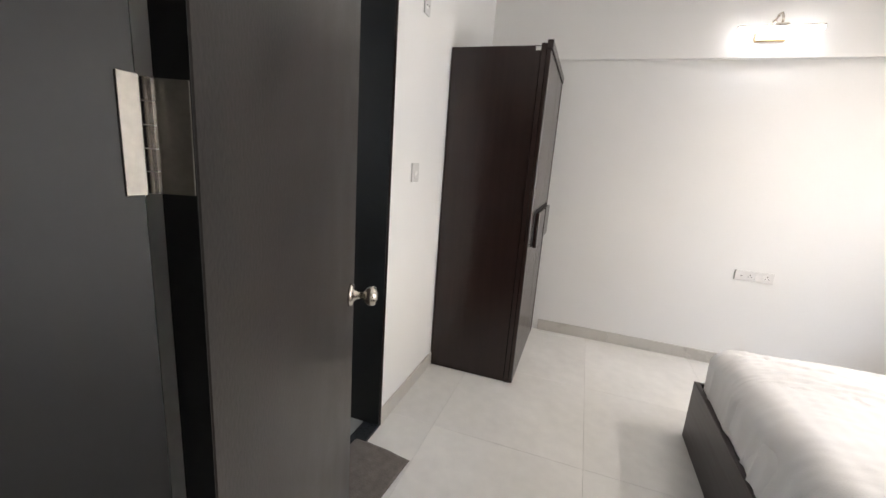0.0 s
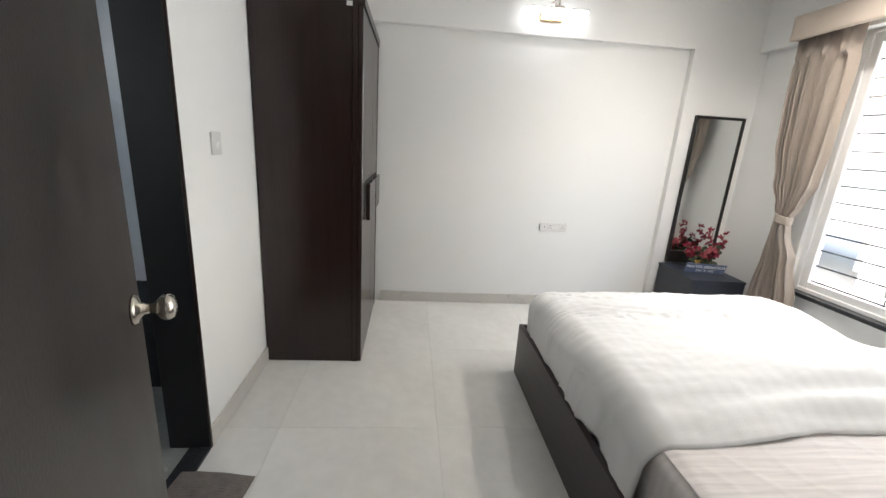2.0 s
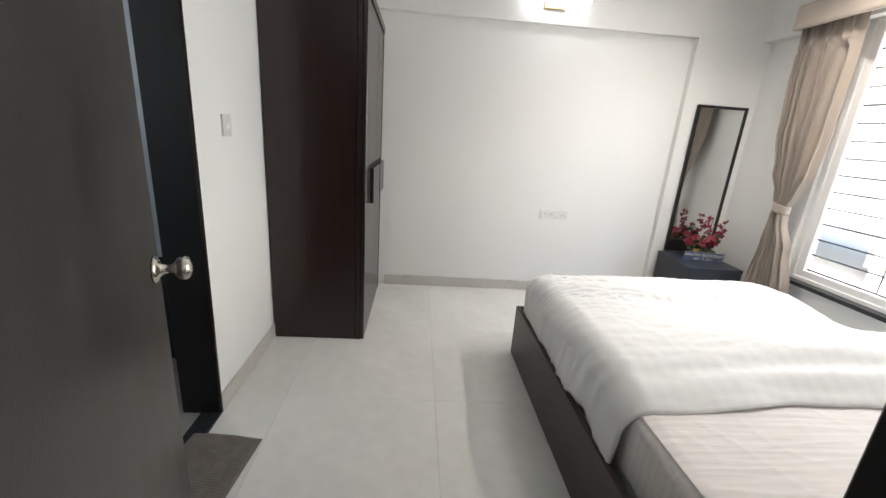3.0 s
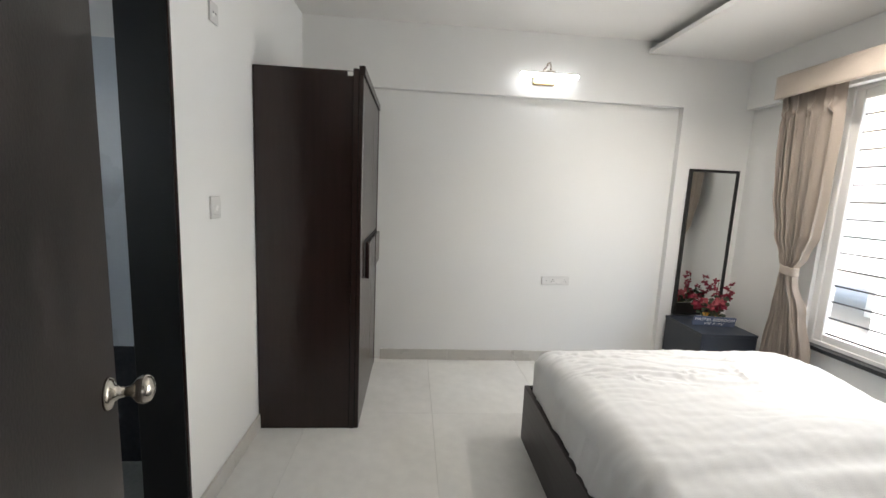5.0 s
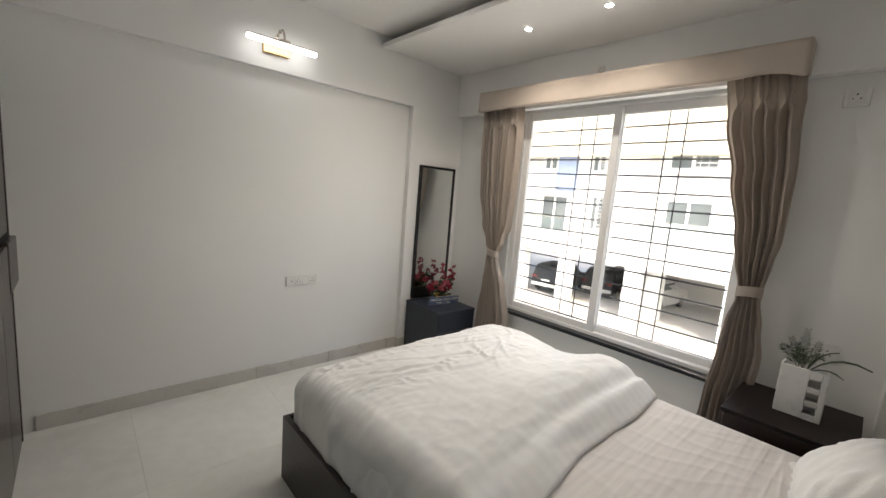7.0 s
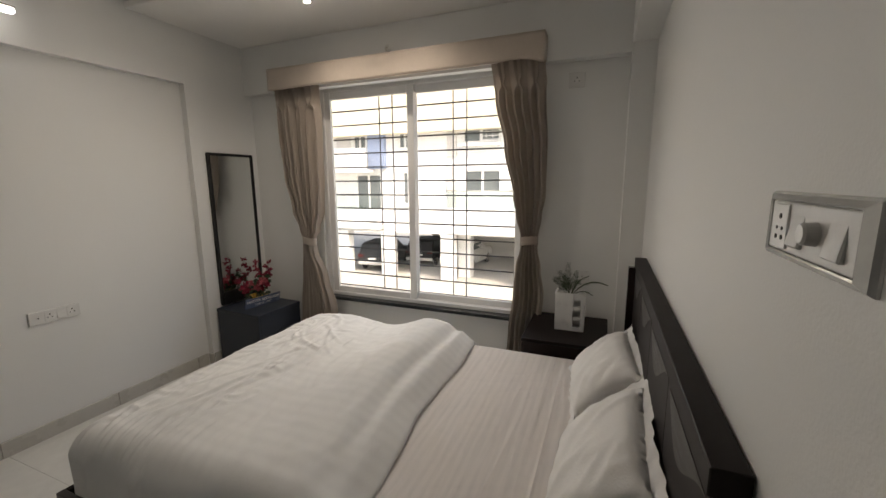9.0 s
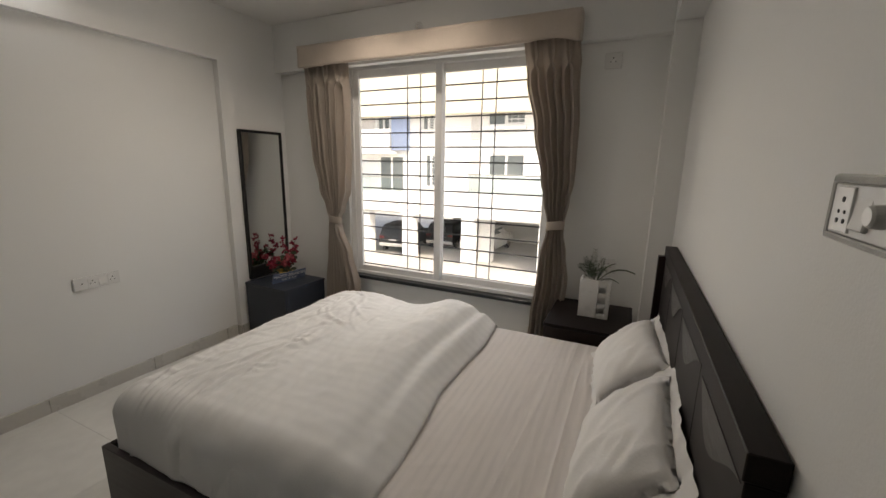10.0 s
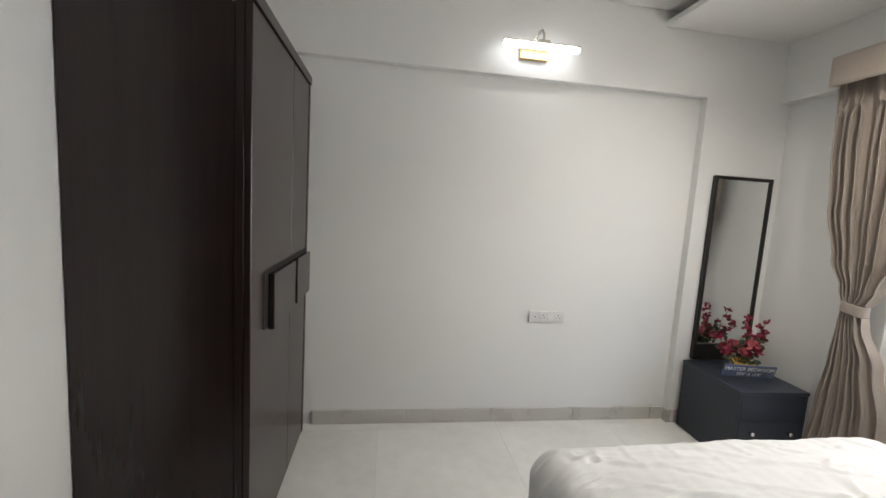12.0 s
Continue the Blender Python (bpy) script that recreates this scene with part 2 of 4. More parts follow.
def sheet(nu, nv, f, thick=0.0):
    """A surface f(u, v) with u and v from 0 to 1, given thickness downwards along its normals."""
    bm = bmesh.new()
    rows = [[bm.verts.new(f(i / nu, j / nv)) for i in range(nu + 1)] for j in range(nv + 1)]
    for j in range(nv):
        for i in range(nu):
            bm.faces.new((rows[j][i], rows[j][i + 1], rows[j + 1][i + 1], rows[j + 1][i]))
    bm.normal_update()
    if thick:
        mean = sum((f.normal * f.calc_area() for f in bm.faces), Vector())
        side = 1.0 if (mean.z if abs(mean.z) > abs(mean.x) else -mean.x) > 0 else -1.0
        back = [[bm.verts.new(v.co - v.normal * thick * side) for v in row] for row in rows]
        for j in range(nv):
            for i in range(nu):
                bm.faces.new((back[j][i], back[j + 1][i], back[j + 1][i + 1], back[j][i + 1]))
        for j in range(nv):
            for i in (0, nu):
                bm.faces.new((rows[j][i], rows[j + 1][i], back[j + 1][i], back[j][i]))
        for i in range(nu):
            for j in (0, nv):
                bm.faces.new((rows[j][i], rows[j][i + 1], back[j][i + 1], back[j][i]))
    bmesh.ops.recalc_face_normals(bm, faces=bm.faces)
    return bm


def obj(name, bm, material, smooth=False):
    me = bpy.data.meshes.new(name)
    bm.to_mesh(me)
    bm.free()
    me.materials.append(material)
    if smooth:
        for p in me.polygons:
            p.use_smooth = True
    return new(name, me)


def part(name, bm, material, parent, label="", smooth=False):
    ob = obj(name, bm, material, smooth)
    ob.parent = parent
    if label:
        ob["label"] = label
    return ob


def thing(name, place, label, category, group=""):
    ob = new(name)
    ob.empty_display_size = 0.1
    ob.location = place
    return tagged(ob, label, category, group)


def put(name, bm, material, parent, label="", smooth=False):
    """A part whose bmesh is in world coordinates."""
    bm.transform(Matrix.Translation(-parent.matrix_basis.translation))
    return part(name, bm, material, parent, label, smooth)


def structure(name, bm, material, label, category, smooth=False):
    return tagged(obj(name, bm, material, smooth), label, category, kind="structure")


# ---- setting: bedroom shell ----
E, N, S = 3.80, 3.71, 0.43          # east wall, beam face of the north wall, south wall
REC = 3.765                         # recessed part of the north wall
TOP = 2.80
HX0, HX1 = 0.52, 1.265               # entrance opening
BY0, BY1, BH = 1.15, 1.925, 2.52     # bathroom opening
WY0, WY1, WZ0, WZ1 = 1.18, 2.98, 0.525, 2.34
PIER = 0.56

bm = box(-0.15, REC, -0.15, E + 0.2, REC + 0.15, 3.0)
bx(bm, 0, N, 2.295, E, REC, TOP)
bx(bm, 3.16, N, 0, E, REC, 2.295)
structure("wall_north", bm, WALL, "white painted wall with a shallow recess below a beam", "wall")

bm = box(-0.12, -2.8, 0, 0, BY0 - 0.09, TOP)
bx(bm, -0.12, BY1 + 0.015, 0, 0, REC, TOP)
bx(bm, -0.12, BY0 - 0.09, BH + 0.09, 0, BY1 + 0.015, TOP)
structure("wall_west", bm, WALL, "white painted wall with the bathroom doorway", "wall")

bm = box(0, S - 0.15, 0, HX0 - 0.05, S, TOP)
bx(bm, HX1 + 0.02, S - 0.15, 0, E, S, TOP)
bx(bm, HX0 - 0.05, S - 0.15, 2.15, HX1 + 0.02, S, TOP)
bx(bm, 3.62, S, 0, E, PIER, 2.33)
bx(bm, HX1 + 0.02, S, 2.33, E, PIER, TOP)
structure("wall_south", bm, WALL, "white painted wall behind the bed with a beam and corner pier", "wall")

bm = box(E, -2.8, -3.75, E + 0.2, WY0, 3.0)
bx(bm, E, WY1, -3.75, E + 0.2, REC, 3.0)
bx(bm, E, WY0, -3.75, E + 0.2, WY1, WZ0 - 0.03)
bx(bm, E, WY0, WZ1, E + 0.2, WY1, 3.0)
bx(bm, E - 0.075, PIER, 2.305, E, N, TOP)
structure("wall_east", bm, WALL, "white painted window wall with a lintel beam", "wall")

structure("ceiling", box(-1.6, -2.8, TOP, E + 0.2, REC + 0.15, TOP + 0.2), CEIL, "white painted flat ceiling", "ceiling")
bm = box(2.80, PIER, 2.698, E - 0.075, N, 2.736, 0.004)
bx(bm, 3.10, PIER, 2.736, E - 0.075, N, TOP)
structure("ceiling_panel", bm, CEIL, "dropped white ceiling panel with a shadow gap", "ceiling")
# out of view; the opening is added so that sky light enters the hall
bm = box(-0.15, -2.95, 0, 2.6, -2.8, TOP)
bx(bm, 3.1, -2.95, 0, E + 0.2, -2.8, TOP)
bx(bm, 2.6, -2.95, 2.1, 3.1, -2.8, TOP)
bx(bm, 2.6, -2.95, 0, 3.1, -2.8, 1.0)
structure("wall_hall", bm, WALL, "plain white wall of the unseen entrance hall with an added small opening for daylight", "wall")

floor = structure("floor", box(-1.6, -2.9, -0.15, E + 0.01, REC + 0.01, -0.004), GROUT, "pale glossy vitrified tile floor with thin joints", "floor")

# ---- bathroom behind the west wall ----
BN = 2.40
bm = box(-1.3, BN, 0.64, -0.12, BN + 0.1, 2.12)
structure("wall_bathroom", bm, BATH_UP, "pale blue-grey tiled bathroom wall", "wall")
structure("wall_bathroom_upper", box(-1.3, BN + 0.012, 2.12, -0.12, BN + 0.1, TOP), WALL, "white painted bathroom wall above the tiles", "wall")
structure("wall_bathroom_dado", box(-1.3, BN - 0.004, 0, -0.12, BN + 0.1, 0.638), BATH_LO, "dark tiled lower bathroom wall", "wall")
# the ventilator opening is out of view, added to light the bathroom
bm = box(-1.45, 0.3, 0, -1.3, BN + 0.1, 1.5)
bx(bm, -1.45, 0.3, 2.1, -1.3, BN + 0.1, TOP)
bx(bm, -1.45, 0.3, 1.5, -1.3, 0.9, 2.1)
bx(bm, -1.45, 1.6, 1.5, -1.3, BN + 0.1, 2.1)
bx(bm, -1.3, 0.3, 0, -0.12, 0.45, TOP)
structure("wall_bathroom_side", bm, BATH_UP, "pale blue-grey tiled bathroom side walls with an added, unseen ventilator opening", "wall")
structure("bathroom_pane", box(-1.40, 0.9, 1.5, -1.392, 1.6, 2.1), FROST, "frosted pane of the added, unseen ventilator", "window")
structure("bathroom_floor", box(-1.3, 0.45, -0.004, -0.086, BN, 0.003), mat("bathroom_grey_tile", (0.30, 0.31, 0.30), 0.25, var=0.15, scale=4), "grey tiled bathroom floor", "floor")
structure("threshold", box(-0.085, BY0, -0.003, 0.012, BY1, 0.010, 0.003), GRANITE, "black granite threshold of the bathroom doorway", "threshold")

# ---- door frames ----
jam = structure("door_frame_1", box(HX0 - 0.05, S - 0.16, 0, HX0, S + 0.016, 2.15, 0.003), FRAME_BLACK, "dark polished wooden door frame", "frame")
part("jamb", box(HX1, S - 0.16, 0, HX1 + 0.02, S + 0.003, 2.15, 0.003), FRAME_BLACK, jam)
part("head", box(HX0, S - 0.16, 2.10, HX1, S + 0.004, 2.15, 0.003), FRAME_BLACK, jam)
for z in (1.397, 0.25, 1.90):
    part("hinge_leaf", box(HX0 - 0.001, 0.427, z, HX0 + 0.0018, 0.4455, z + 0.104, 0.0006), HINGE, jam, "satin steel hinge leaf")
sp = part("strike_plate", box(HX1 - 0.002, S - 0.052, 0.98, HX1 + 0.001, S - 0.014, 1.12, 0.0006), STEEL, jam, "small steel strike plate")
part("latch_hole", box(HX1 - 0.0035, S - 0.042, 1.03, HX1 + 0.001, S - 0.026, 1.07, 0.0006), HOLE, sp)

jam = structure("door_frame_2", box(-0.172, BY1, 0, 0.006, BY1 + 0.014, BH + 0.08, 0.002), FRAME_BLACK, "black polished door frame of the bathroom", "frame")
part("architrave", box(0.0065, BY1 + 0.001, 0, 0.013, BY1 + 0.016, BH + 0.08, 0.002), WENGE, jam)
part("jamb", box(-0.125, BY0 - 0.085, 0, 0.014, BY0, BH + 0.08, 0.003), FRAME_BLACK, jam)
part("head", box(-0.125, BY0, BH, 0.014, BY1, BH + 0.08, 0.003), FRAME_BLACK, jam)

# ---- entrance door, open ----
door = thing("door_1", (0, 0, 0), "open dark brown wood laminate door with a steel knob", "door")
door["kind"] = "structure"
leaf = part("leaf", box(0, 0, 0.008, 0.805, 0.035, 2.085, 0.002), DOORM, door)
part("edge_strip", box(0.806, 0.001, 0.008, 0.808, 0.034, 2.085), WENGE, door)
# the hinge-side edge lies in shadow: its dark is painted as a black strip
part("edge_strip", box(-0.0014, 0.001, 0.008, -0.0004, 0.034, 2.085), FRAME_BLACK, door, "black strip painting the shade on the hinge-side edge")
KN = Matrix.Translation((0.742, 0, 1.04)) @ Matrix.Rotation(radians(90), 4, "X")
knob = part("knob", lathe([(0.0, 0.030), (0.010, 0.030), (0.0105, 0.040), (0.017, 0.045), (0.026, 0.052), (0.030, 0.060), (0.030, 0.067), (0.025, 0.076), (0.014, 0.081), (0.0, 0.082)], 28, KN), STEEL, door, "round brushed steel knob", True)
part("rose", lathe([(0.0, 0.0005), (0.034, 0.0005), (0.034, 0.005), (0.029, 0.010), (0.018, 0.013), (0.012, 0.022), (0.010, 0.031), (0.0, 0.031)], 28, KN), STEEL, knob, "", True)
HZ = 1.397
for k, z in enumerate((HZ, 0.25, 1.90)):
    hinge = part("hinge", box(-0.0022, 0.002, z, 0.0003, 0.033, z + 0.104, 0.0006), HINGE, door, "satin steel butt hinge")
    pin = bmesh.new()
    for i in range(5):
        merge(pin, lathe([(0.0, 0), (0.0060, 0), (0.0060, 0.0196), (0.0, 0.0196)], 12, Matrix.Translation((-0.007, 0.036, z + 0.001 + i * 0.0206))))
    part("knuckle", pin, STEEL, hinge)
door.matrix_basis = pose(0.548, 0.475, 0, 0, 0, 111)

# ---- window ----
XW = E + 0.03
win = structure("window_1", box(XW, WY0, WZ0, XW + 0.09, WY0 + 0.045, WZ1, 0.003), UPVC, "white sliding two-sash window with clear glass", "window")
part("jamb", box(XW, WY1 - 0.045, WZ0, XW + 0.09, WY1, WZ1, 0.003), UPVC, win)
part("head", box(XW, WY0 + 0.045, WZ1 - 0.055, XW + 0.09, WY1 - 0.045, WZ1, 0.003), UPVC, win)
part("track", box(XW, WY0 + 0.045, WZ0, XW + 0.09, WY1 - 0.045, WZ0 + 0.03, 0.003), UPVC, win)
MID = (WY0 + WY1) / 2 + 0.04
for k, (y0, y1, xo) in enumerate(((MID - 0.03, WY1 - 0.04, 0.012), (WY0 + 0.04, MID + 0.03, 0.050))):
    sash = part("sash", box(XW + xo, y0, WZ0 + 0.025, XW + xo + 0.03, y0 + 0.06, WZ1 - 0.05, 0.004), UPVC, win)
    part("stile", box(XW + xo, y1 - 0.06, WZ0 + 0.025, XW + xo + 0.03, y1, WZ1 - 0.05, 0.004), UPVC, sash)
    part("top_rail", box(XW + xo + 0.001, y0 + 0.06, WZ1 - 0.115, XW + xo + 0.029, y1 - 0.06, WZ1 - 0.05, 0.004), UPVC, sash)
    part("bottom_rail", box(XW + xo + 0.001, y0 + 0.06, WZ0 + 0.025, XW + xo + 0.029, y1 - 0.06, WZ0 + 0.08, 0.004), UPVC, sash)
    g = part("pane", box(XW + xo + 0.012, y0 + 0.055, WZ0 + 0.075, XW + xo + 0.017, y1 - 0.055, WZ1 - 0.11), PANE, sash, "clear glass pane")
    g.visible_shadow = False
lt = part("latch", box(XW + 0.004, MID - 0.012, 1.30, XW + 0.012, MID + 0.012, 1.44, 0.003), UPVC, win)
structure("window_sill", box(E - 0.035, WY0 - 0.06, WZ0 - 0.03, E + 0.2, WY1 + 0.03, WZ0, 0.004), GRANITE, "polished black granite window sill", "sill")

grille = structure("window_grille", box(3.945, WY0 - 0.02, 0.56, 3.953, WY0 - 0.005, 2.30), BAR, "dark metal safety grille outside the window", "grille")
part("upright", box(3.945, WY1 + 0.005, 0.56, 3.953, WY1 + 0.02, 2.30), BAR, grille)
for i in range(14):
    z = 0.592 + i * 0.1193
    part("bar", box(3.944, WY0 - 0.03, z - 0.0056, 3.954, WY1 + 0.03, z + 0.0056, 0.002), BAR, grille)
for y in (2.468, 2.343, 1.803, 1.69):
    part("upright", box(3.955, y - 0.0036, 0.50, 3.962, y + 0.0036, 2.34), BAR, grille)

# ---- skirting ----
SK = structure("baseboard", box(3.17, N - 0.012, 0, E - 0.012, N, 0.095, 0.002), SKIRT, "grey-beige tile skirting along the walls", "skirting")
for k in range(5):
    x0 = 0.65 + k * 0.6
    part("tile", box(x0 + 0.001, REC - 0.013, 0, min(x0 + 0.599, 3.145), REC, 0.095, 0.002), SKIRT, SK)
part("tile", box(3.147, N - 0.012, 0, 3.16, REC - 0.013, 0.095, 0.002), SKIRT, SK)
for y0, y1 in ((BY1 + 0.018, 2.34), (2.342, 2.698)):
    part("tile", box(0, y0, 0, 0.013, y1, 0.095, 0.002), SKIRT, SK)
for y0, y1 in ((PIER, 1.3), (1.302, 2.1), (2.102, 2.9), (2.902, N - 0.013)):
    part("tile", box(E - 0.012, y0, 0, E, y1, 0.095, 0.002), SKIRT, SK)

# ---- wardrobe ----
wardrobe = thing("wardrobe", (0.3, 3.2, 0), "tall dark brown wood laminate wardrobe with pad handles", "wardrobe")
WF = 3.70
bm = box(0.004, 2.70, 0.0, 0.545, WF, 2.13, 0.002)
put("body", bm, WENGE, wardrobe)
put("front_frame", box(0.546, 2.695, 0.0, 0.577, WF + 0.002, 2.142, 0.002), WENGE, wardrobe)
put("cornice", box(0.578, 2.692, 2.112, 0.612, WF, 2.158, 0.002), WENGE, wardrobe)
put("end_strip", box(0.578, 3.668, 0.0, 0.606, WF, 2.11, 0.002), WENGE, wardrobe)
for y0, y1, h0, h1 in ((2.694, 3.292, 2.90, 3.285), (3.296, 3.665, 3.335, 3.662)):
    d = put("door", box(0.578, y0, 0.004, 0.603, y1, 2.110, 0.0025), WENGE, wardrobe)
    # a black plate on the door paints the shadow gap left of and above the pad
    rec = put("handle_shade_plate", box(0.600, h0 - 0.045, 0.925, 0.6045, h1, 1.172, 0.001), HOLE, wardrobe, "black plate for the shaded gap behind the pad handle")
    pad = box(0.606, h0, 0.915, 0.632, h1 - 0.003, 1.15, 0.003)
    pad.transform(Matrix.Translation(-wardrobe.location))
    part("handle", pad, WENGE, wardrobe, "large square pad handle")
put("sticker", box(0.515, 2.6985, 2.103, 0.56, 2.6995, 2.125), PLATE, wardrobe, "small white sticker")

# ---- bed ----
BX0, BX1, BY_F, FH = 1.615, 3.20, 2.60, 0.345
bed = thing("bed", (2.4, 1.5, 0), "double bed with a dark wood laminate box frame and panelled headboard", "bed")
for x0, x1 in ((BX0, BX0 + 0.028), (BX1 - 0.028, BX1)):
    put("side_panel", box(x0, 0.50, 0.0, x1, BY_F, FH, 0.002), BED_SIDE, bed)
put("foot_panel", box(BX0 + 0.028, BY_F - 0.028, 0.0, BX1 - 0.028, BY_F - 0.001, FH - 0.001, 0.002), WENGE_H, bed)
put("deck", box(BX0 + 0.028, 0.50, 0.24, BX1 - 0.028, BY_F - 0.028, 0.265), WENGE_H, bed)
HB, HX = 1.125, BX0 - 0.07
hb = put("headboard", box(HX, 0.434, HB - 0.05, BX1 + 0.09, 0.490, HB, 0.002), WENGE_H, bed, "headboard with a thick top rail and leaf-shaped inlays")
put("wing", box(BX1 + 0.0465, 0.434, 0.421, BX1 + 0.09, 0.520, HB - 0.051, 0.002), WENGE, bed, "projecting end board")
put("lower_board", box(HX + 0.002, 0.434, 0.0, BX1 + 0.088, 0.470, 0.42, 0.002), WENGE, bed)
INLAY = mat("ridged_inlay", (0.040, 0.032, 0.029), 0.45, var=0.6, scale=8, bump=0.8, bump_scale=50, stretch=(1, 8, 8))


def half_leaf(x0, x1):
    """A leaf-shaped slab under the rail, straight above and bowed below."""
    bm = bmesh.new()
    top, low = [], []
    for i in range(29):
        u = i / 28
        cx = x0 + u * (x1 - x0)
        top.append(bm.verts.new((cx, 0.486, HB - 0.062 - 0.012 * u)))
        low.append(bm.verts.new((cx, 0.486, HB - 0.064 - 0.012 * u - 0.095 * math.sin(math.pi * u ** 1.4) ** 1.2)))
    for i in range(28):
        bm.faces.new((top[i], top[i + 1], low[i + 1], low[i]))
    ext = bmesh.ops.extrude_face_region(bm, geom=list(bm.faces))
    for v in ext["geom"]:
        if isinstance(v, bmesh.types.BMVert):
            v.co.y += 0.0018
    bmesh.ops.recalc_face_normals(bm, faces=bm.faces)
    return bm


PANEL_W = (BX1 + 0.045 - HX) / 4
for k in range(4):
    x0 = HX + k * PANEL_W
    pn = put("panel", box(x0 + 0.0015, 0.434, 0.42, x0 + PANEL_W - 0.0015, 0.486, HB - 0.051, 0.002), WENGE_H, bed)
    leaf_bm = half_leaf(x0 + 0.015, x0 + PANEL_W - 0.03)
    leaf_bm.transform(Matrix.Translation(-bed.location))
    part("inlay", leaf_bm, INLAY, pn, "leaf-shaped ridged inlay")

# ---- mattress, duvet, pillows ----
MT = 0.555
mb = box(BX0 + 0.06, 0.495, 0.30, BX1 - 0.055, 2.55, MT - 0.004, 0.045, 4)
mattress = thing("mattress", (2.4, 1.5, 0.268), "mattress under a creased off-white striped sheet", "mattress")
put("fitted_sheet", mb, SHEET, mattress, "", True)


def drawn(u, v):
    """The sheet's creased top, drawn tight across the bed."""
    x, y = BX0 + 0.085 + u * (BX1 - BX0 - 0.165), 0.53 + v * 1.24
    near = math.exp(-((y - 0.80) / 0.16) ** 2)
    tight = (1 - abs(noise.noise(Vector((x * 1.2 + y, y * 17, 2.0))))) ** 5
    fine = (1 - abs(noise.noise(Vector((x * 2.6 - y * 2, y * 38, 5.0))))) ** 4
    cross = (1 - abs(noise.noise(Vector((x * 8 + y * 3, y * 3.5, 8.0))))) ** 9
    h = tight * (0.0015 + 0.005 * near) + 0.0010 * fine + 0.0022 * cross + 0.006 * noise.noise(Vector((x * 3, y * 4, 7.0)))
    rim = min(1.0, u * 40, (1 - u) * 40, v * 30)
    return Vector((x, y, MT - 0.0025 + (h + 0.004) * rim))


put("top_sheet", sheet(120, 330, drawn), SHEET, mattress, "creased off-white sheet", True)
put("core", box(BX0 + 0.066, 0.50, 0.268, BX1 - 0.061, 2.545, 0.345, 0.006), LINEN, mattress)


def fold(e, r):
    """How far a cloth goes on and drops that passes e beyond the start of an edge rounded by r."""
    if e <= 0:
        return e, 0.0
    if e < r * math.pi / 2:
        a = e / r
        return r * math.sin(a), r * (1 - math.cos(a))
    return r, r + (e - r * math.pi / 2)


rc = random.Random(11)
# short puckers along the turned end, then long soft folds across the bed; each is (x, y, direction, half length, width, height)
CREASES = [(2.25 + rc.gauss(0, 0.17), 2.10 + rc.gauss(0, 0.05), radians(rc.uniform(95, 140)), rc.uniform(0.04, 0.09), rc.uniform(0.009, 0.014), rc.uniform(0.006, 0.010)) for _ in range(9)]
CREASES += [(rc.uniform(1.9, 3.0), rc.uniform(2.02, 2.45), radians(rc.uniform(158, 186)), rc.uniform(0.18, 0.45), rc.uniform(0.010, 0.018), rc.uniform(0.004, 0.009)) for _ in range(22)]
CREASES += [(rc.uniform(2.5, 3.05), rc.uniform(2.05, 2.4), radians(rc.uniform(25, 75)), rc.uniform(0.12, 0.26), rc.uniform(0.010, 0.018), rc.uniform(0.004, 0.008)) for _ in range(9)]
CREASES += [(2.3 + rc.gauss(0, 0.5), 1.62 + rc.gauss(0, 0.12), radians(rc.uniform(-25, 25)), rc.uniform(0.1, 0.3), rc.uniform(0.014, 0.03), rc.uniform(0.002, 0.005)) for _ in range(10)]
# gathers that run in from the side the camera passes, and from the foot
CREASES += [(1.70 + rc.uniform(0.0, 0.12), 1.84 + 0.034 * i + rc.gauss(0, 0.008), radians(rc.uniform(-14, 10)), rc.uniform(0.12, 0.30), rc.uniform(0.008, 0.014), rc.uniform(0.008, 0.015)) for i in range(20)]
CREASES += [(1.78 + 0.10 * i + rc.gauss(0, 0.02), 2.46, radians(rc.uniform(70, 110)), rc.uniform(0.06, 0.16), rc.uniform(0.010, 0.018), rc.uniform(0.004, 0.009)) for i in range(13)]


def creased(x, y):
    """Height of the cover's creases at x, y."""
    h = 0.0
    for cx, cy, a, half, wide, high in CREASES:
        dx, dy = x - cx, y - cy
        u, v = dx * math.cos(a) + dy * math.sin(a), dy * math.cos(a) - dx * math.sin(a)
        if abs(u) < half and abs(v) < 0.12:
            v += 0.10 * half * math.sin(3 * u / half + cx * 9)
            t = 1 - (u / half) ** 2
            h += 0.75 * high * t * (math.exp(-(v / (wide * 0.8)) ** 2) - 0.5 * math.exp(-((v - 1.8 * wide) / wide) ** 2))
    return h


